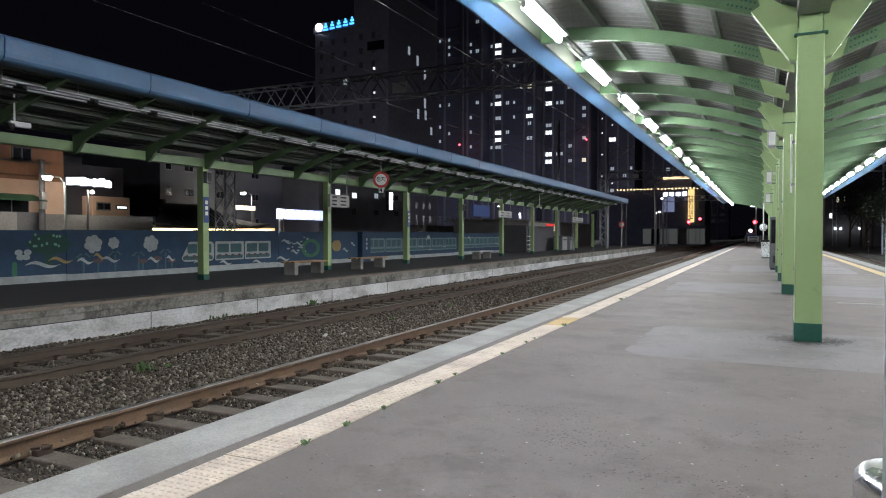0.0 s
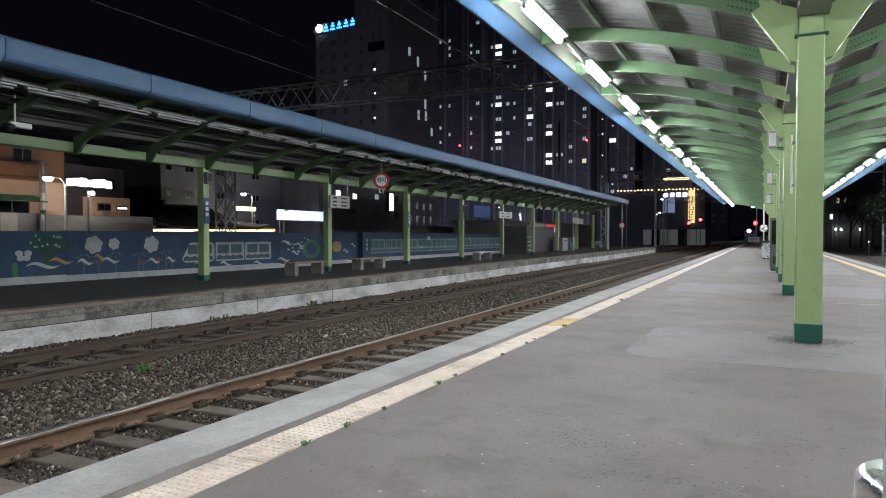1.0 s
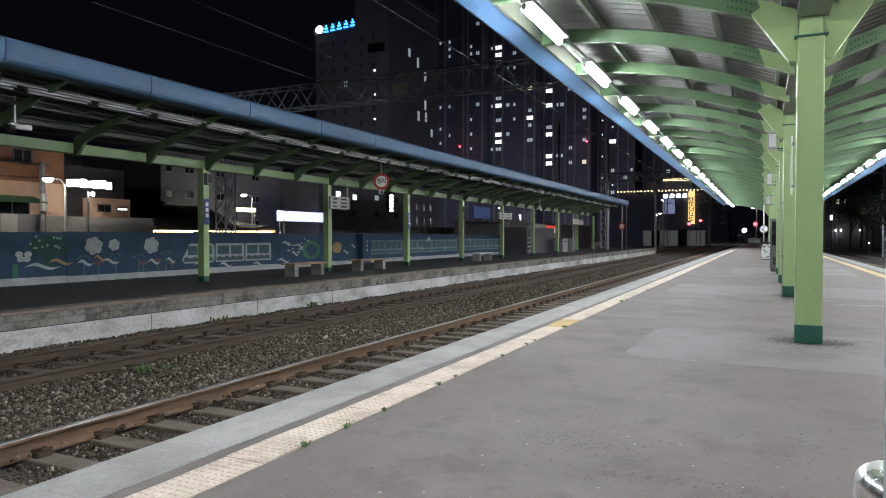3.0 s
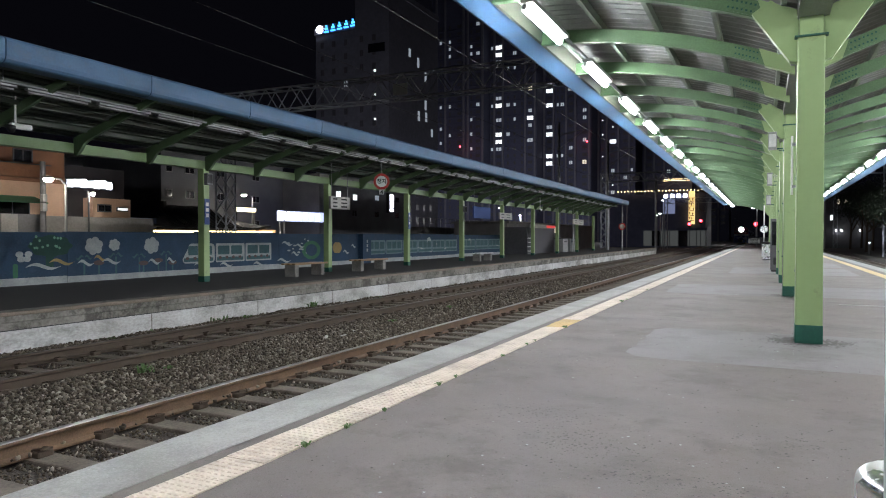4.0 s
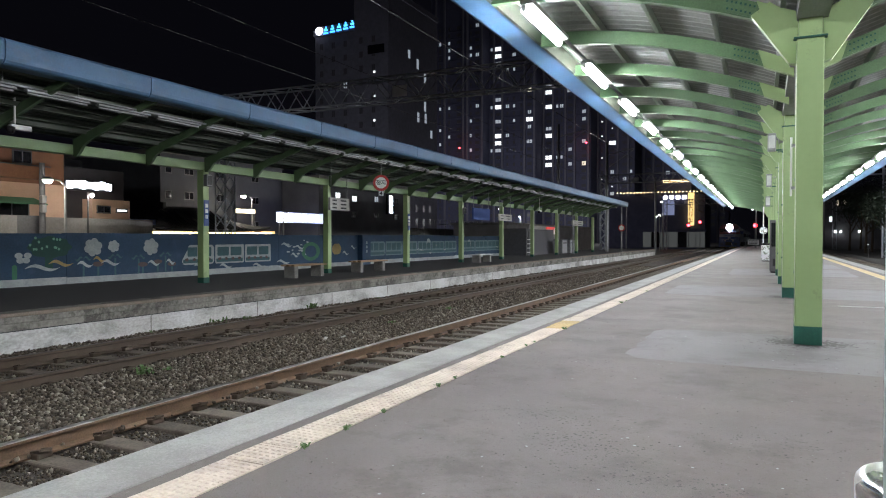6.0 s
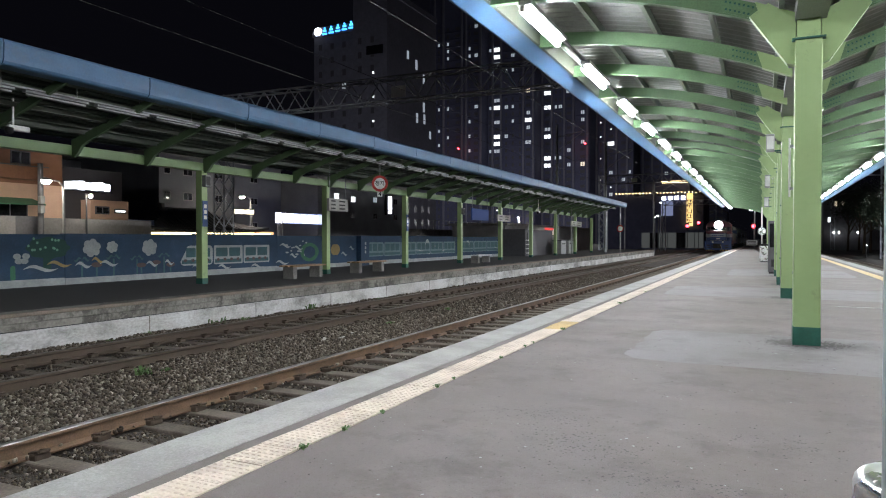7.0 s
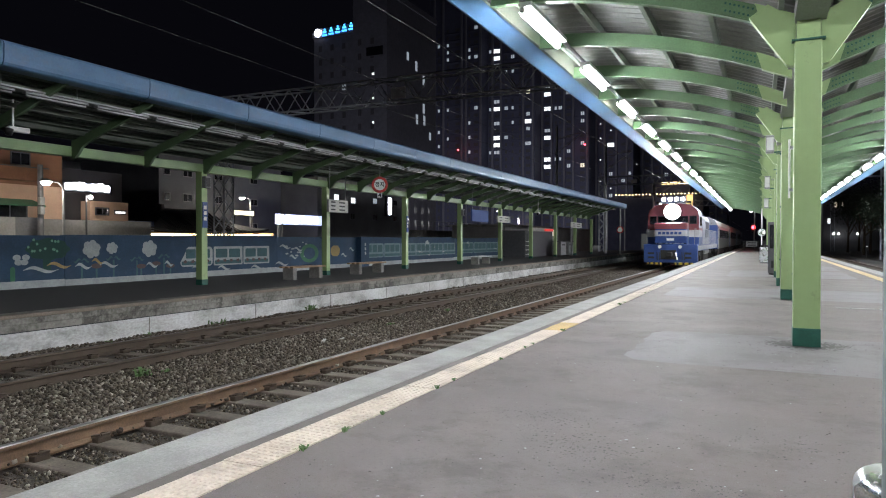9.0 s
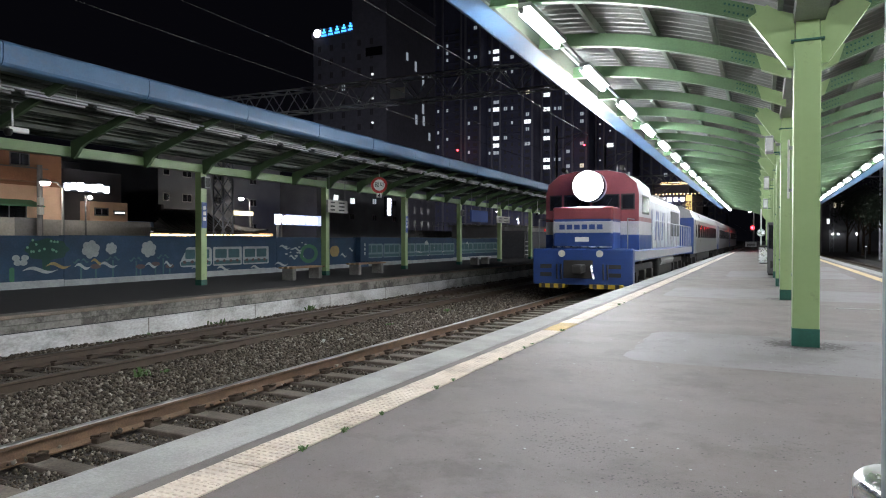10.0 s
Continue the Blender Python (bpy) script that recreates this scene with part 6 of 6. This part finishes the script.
for i, (x, y, s) in enumerate(WEEDS):
    tuft(x, y, 0.0, s * 0.62, 22, 50 + i, "small green weed growing at the tactile strip")
for i, (x, y, s) in enumerate(((-10.75, 11.3, 0.30), (-10.7, 12.0, 0.22), (-10.75, 14.6, 0.35), (-10.7, 9.4, 0.18), (-10.7, 8.5, 0.12), (-10.72, 18.0, 0.15), (-7.6, 6.6, 0.28), (-7.5, 6.9, 0.18), (-7.3, 12.8, 0.2), (-7.4, 16.0, 0.2))):
    tuft(x, y, -0.66, s * 0.7, 26, 80 + i, "green grass tuft in the ballast", "grass tufts")


def specks():
    rnd = random.Random(9)
    verts, faces = [], []
    for k in range(900):
        x, y = rnd.uniform(-2.3, 3.0), 1.5 + 14 * rnd.random() ** 1.3
        r = 0.002 + 0.009 * rnd.random() ** 4
        i = len(verts)
        n = 6
        for q in range(n):
            a = 6.28 * q / n + rnd.random() * 0.5
            verts.append((x + r * math.cos(a), y + r * math.sin(a) * rnd.uniform(0.7, 1.3), 0.0065))
        faces.append(tuple(range(i, i + n)))
    me = bpy.data.meshes.new("litter_specks")
    me.from_pydata(verts, [], faces)
    me.materials.append(M["mural_white"])
    tagged(new("litter_specks", me), "pale gum and grit specks on the asphalt", "litter", kind="stuff")


specks()


def grit():
    """Dark grit and a few leaf scraps lying on the asphalt."""
    rnd = random.Random(19)
    verts, faces = [], []
    for k in range(2600):
        x, y = rnd.uniform(-2.35, 3.1), 1.5 + 13 * rnd.random() ** 1.2
        r = 0.0025 + 0.006 * rnd.random() ** 3
        i = len(verts)
        for q in range(5):
            a = 6.28 * q / 5 + rnd.random() * 0.7
            verts.append((x + r * math.cos(a), y + r * math.sin(a), 0.0072))
        verts.append((x, y, 0.0072 + r * 0.5))
        faces += [(i + q, i + (q + 1) % 5, i + 5) for q in range(5)]
    me = bpy.data.meshes.new("grit")
    me.from_pydata(verts, [], faces)
    me.materials.append(M["asphalt_grime"])
    tagged(new("grit", me), "dark grit scattered over the asphalt", "grit", kind="stuff")
    lf = bmesh.new()
    blob(lf, 0, 0, 0, 0.035, 0.018, 2, 0.3, 14)
    ob = solid("dead_leaf", lf, "black", "dark dead leaf lying on the asphalt", "leaf")
    ob.rotation_euler = (0.1, radians(-82), 0.4)
    ob.location = (0.65, 5.75, 0.012)


grit()


def track_litter():
    for x, y, w, l, turn in ((-7.2, 10.2, 0.03, 0.09, 0.4), (-7.05, 10.55, 0.025, 0.06, -0.5), (-7.13, 11.07, 0.03, 0.06, 1.1)):
        ob = solid("paper_scrap", bx(-w, w, -l, l, 0.0, 0.012, bevel=0.004), "concrete_pale", "crumpled white scrap lying on the ballast", "litter", "scraps on the ballast")
        ob.location, ob.rotation_euler = (x, y, -0.615), (0.25, 0.15, turn)


track_litter()


def eroded_spots():
    """Rough spots where the asphalt has lost its binder."""
    rs = random.Random(41)
    verts, faces = [], []
    for cx, cy, sx, sy, n in ((-0.97, 3.97, 0.22, 0.16, 260), (-1.35, 4.5, 0.25, 0.12, 160), (-0.45, 3.5, 0.3, 0.1, 160), (0.1, 4.4, 0.2, 0.15, 110), (-1.6, 6.6, 0.3, 0.25, 200), (1.3, 6.0, 0.35, 0.2, 150)):
        for k in range(n):
            px, py, r = cx + rs.gauss(0, sx), cy + rs.gauss(0, sy), rs.uniform(0.003, 0.010)
            n0 = len(verts)
            verts += [(px + r * rs.uniform(0.6, 1.3) * math.cos(q * 1.2566), py + r * math.sin(q * 1.2566), 0.0058 + 0.00001 * (k % 50)) for q in range(5)]
            faces.append(tuple(range(n0, n0 + 5)))
    me = bpy.data.meshes.new("eroded_asphalt")
    me.from_pydata(verts, [], faces)
    me.materials.append(M["asphalt_grime"])
    tagged(new("eroded_asphalt", me), "rough dark eroded spots in the asphalt", "asphalt", kind="stuff")


eroded_spots()


def cracks():
    rnd = random.Random(31)
    verts, faces = [], []
    for x, y, ang, n in ((-1.6, 8.6, -0.3, 26), (-0.6, 10.0, 0.2, 18), (-1.9, 12.5, 0.1, 22), (1.2, 11.6, -0.2, 16), (2.0, 14.2, 0.05, 18)):
        px, py = x, y
        for k in range(n):
            a = ang + rnd.uniform(-0.6, 0.6)
            l = rnd.uniform(0.05, 0.12)
            qx, qy = px + l * math.cos(a), py + l * math.sin(a)
            w = rnd.uniform(0.001, 0.0025)
            nx, ny = -math.sin(a) * w, math.cos(a) * w
            i = len(verts)
            verts += [(px - nx, py - ny, 0.0062), (qx - nx, qy - ny, 0.0062), (qx + nx, qy + ny, 0.0062), (px + nx, py + ny, 0.0062)]
            faces.append((i, i + 1, i + 2, i + 3))
            px, py = qx, qy
    me = bpy.data.meshes.new("paving_cracks")
    me.from_pydata(verts, [], faces)
    me.materials.append(M["asphalt_left"])
    tagged(new("paving_cracks", me), "thin dark cracks in the asphalt", "crack", kind="stuff")


cracks()


# ---- ballast stones ----
def stones(name, label, count, x0, x1, y0, y1, z, fine, seed, skip, power=1.0, grain=1.0):
    rs = np.random.RandomState(seed)
    if fine:
        t = (1 + 5 ** 0.5) / 2
        base = np.array([(-1, t, 0), (1, t, 0), (-1, -t, 0), (1, -t, 0), (0, -1, t), (0, 1, t), (0, -1, -t), (0, 1, -t), (t, 0, -1), (t, 0, 1), (-t, 0, -1), (-t, 0, 1)]) / 1.9
        tri = np.array([(0, 11, 5), (0, 5, 1), (0, 1, 7), (0, 7, 10), (0, 10, 11), (1, 5, 9), (5, 11, 4), (11, 10, 2), (10, 7, 6), (7, 1, 8), (3, 9, 4), (3, 4, 2), (3, 2, 6), (3, 6, 8), (3, 8, 9), (4, 9, 5), (2, 4, 11), (6, 2, 10), (8, 6, 7), (9, 8, 1)])
    else:
        base = np.array([(1, 0, 0), (-1, 0, 0), (0, 1, 0), (0, -1, 0), (0, 0, 1), (0, 0, -1)], float)
        tri = np.array([(0, 2, 4), (2, 1, 4), (1, 3, 4), (3, 0, 4), (2, 0, 5), (1, 2, 5), (3, 1, 5), (0, 3, 5)])
    xs = rs.uniform(x0, x1, count)
    ys = y0 + (y1 - y0) * rs.uniform(0, 1, count) ** power
    keep = np.ones(count, bool)
    for a, b in skip:
        keep &= ~((xs > a) & (xs < b))
    xs, ys = xs[keep], ys[keep]
    n, k = len(xs), len(base)
    size = grain * (0.013 + 0.024 * rs.uniform(0, 1, n) ** 1.6)
    v = base[None] * (1 + rs.uniform(-0.42, 0.42, (n, k, 3))) * size[:, None, None] * rs.uniform(0.7, 1.25, (n, 1, 3))
    ang = rs.uniform(0, 6.283, n)
    c, s = np.cos(ang)[:, None], np.sin(ang)[:, None]
    tilt = rs.uniform(-0.8, 0.8, n)
    ct, st = np.cos(tilt)[:, None], np.sin(tilt)[:, None]
    x, y, zz = v[..., 0], v[..., 1], v[..., 2]
    y, zz = y * ct - zz * st, y * st + zz * ct
    x, y = x * c - y * s, x * s + y * c
    zs = z + rs.uniform(-0.012, 0.018, n) + 0.012 * np.sin(ys * 3.1 + xs * 2.0)
    verts = np.stack([x + xs[:, None], y + ys[:, None], zz + zs[:, None]], -1).reshape(-1, 3)
    faces = (tri[None] + (np.arange(n) * k)[:, None, None]).reshape(-1, 3)
    me = bpy.data.meshes.new(name)
    me.vertices.add(len(verts))
    me.vertices.foreach_set("co", verts.ravel())
    me.loops.add(len(faces) * 3)
    me.loops.foreach_set("vertex_index", faces.ravel().astype(np.int32))
    me.polygons.add(len(faces))
    me.polygons.foreach_set("loop_start", np.arange(0, len(faces) * 3, 3, dtype=np.int32))
    me.update(calc_edges=True)
    me.validate()
    me.materials.append(M["stone"])
    tagged(new(name, me), label, "ballast", kind="stuff")


RAILS = [(c + s - 0.07, c + s + 0.07) for c in (NEAR_C, FAR_C) for s in (-0.7525, 0.7525)] + [(FAR_C - 0.7, FAR_C + 0.68)]
stones("ballast_stones", "grey and brown crushed ballast stones between the tracks", 78000, -10.85, -5.6, 2.5, 15.0, -0.632, True, 1, RAILS, 1.25, 0.82)
stones("ballast_stones", "crushed ballast stones farther along the tracks", 42000, -10.85, -5.6, 14.5, 46.0, -0.632, False, 2, RAILS, 1.3)
stones("ballast_stones", "dusty ballast stones between sleepers by the platform", 30000, -5.6, -3.25, 2.0, 22.0, -0.694, True, 3, [], 1.3, 0.52)
stones("ballast_stones", "crushed ballast stones behind the viewer", 16000, -10.85, -5.6, -8.0, 2.6, -0.632, False, 6, RAILS)
stones("ballast_stones", "dark ballast stones between the far rails", 9000, -9.64, -8.26, 3.0, 24.0, -0.694, True, 4, [], 1.2, 0.7)


# ---- sleepers, clips and tactile tiles ----
SLEEPER = mesh_of(bx(-1.2, 1.2, -0.12, 0.12, -0.18, 0.0, bevel=0.02), "sleeper", "sleeper")
_cl = bx(-0.04, 0.05, -0.075, 0.075, -0.01, 0.055, bevel=0.018)
for _a, _b in (((-0.06, -0.05, 0.05), (0.055, -0.045, 0.075)), ((0.055, -0.045, 0.075), (0.06, 0.045, 0.07)), ((0.06, 0.045, 0.07), (-0.06, 0.05, 0.05))):
    rod(_cl, _a, _b, 0.014, 5)
CLIP = mesh_of(_cl, "rail_clip", "rail_dark")
for k in range(164):
    y = -7.65 + 0.6 * k
    for tr, c in ((NEAR_TRACK, NEAR_C), (FAR_TRACK, FAR_C)):
        o = shared("sleeper", SLEEPER, tr, (c, y, RAIL_Z - 0.178))
        if 12 < k < 104:
            shared("rail_clip", CLIP, o, (-0.7525 + 0.10, 0, 0.0))
            shared("rail_clip", CLIP, o, (0.7525 + 0.10, 0, 0.0))


def tactile_tile(mat):
    bm = bmesh.new()
    box(bm, -0.132, 0.132, -0.148, 0.148, -0.03, 0.008)
    for i in range(6):
        for j in range(6):
            x, y = -0.11 + 0.044 * i, -0.125 + 0.05 * j
            lo = [bm.verts.new((x + 0.015 * a, y + 0.015 * b, 0.008)) for a, b in ((-1, -1), (1, -1), (1, 1), (-1, 1))]
            hi = [bm.verts.new((x + 0.009 * a, y + 0.009 * b, 0.013)) for a, b in ((-1, -1), (1, -1), (1, 1), (-1, 1))]
            bm.faces.new(hi)
            for q in range(4):
                bm.faces.new((lo[q], lo[(q + 1) % 4], hi[(q + 1) % 4], hi[q]))
    return mesh_of(bm, "tactile_tile", mat)


TILE, TILE_Y = tactile_tile("tactile"), tactile_tile("tactile_new")
rt = random.Random(5)
strip = thing("tactile_strip", "cream studded warning tiles along platform edge", "tactile paving", kind="structure")
for k in range(178):
    y = -7.8 + 0.3 * k
    o = shared("tactile_tile", TILE_Y if k in (56, 57, 58) else TILE, strip, (-2.545 + rt.uniform(-0.003, 0.003), y, rt.uniform(-0.002, 0.003)), rt.uniform(-0.006, 0.006))
    o.rotation_euler = (rt.uniform(-0.006, 0.006), rt.uniform(-0.008, 0.008), rt.uniform(-0.01, 0.01))
part("tactile_run", bx(-2.677, -2.413, 45.46, END_Y, -0.02, 0.010), "tactile", strip)


def motions():
    """The train slows gently as it comes in: 21 m/s at the end, 1.3 m/s2 of braking."""
    def front(t):
        return 20.3 + 21.0 * (10 - t) + 0.65 * (10 - t) ** 2
    times = [0.5 * k for k in range(21)]
    walk(LOCO, [(t, pose(NEAR_C, front(t), RAIL_Z)) for t in times])
    for k, c in enumerate(COACHES):
        walk(c, [(t, pose(NEAR_C, front(t) + 19.5 + 23.6 * k, RAIL_Z)) for t in times])


motions()
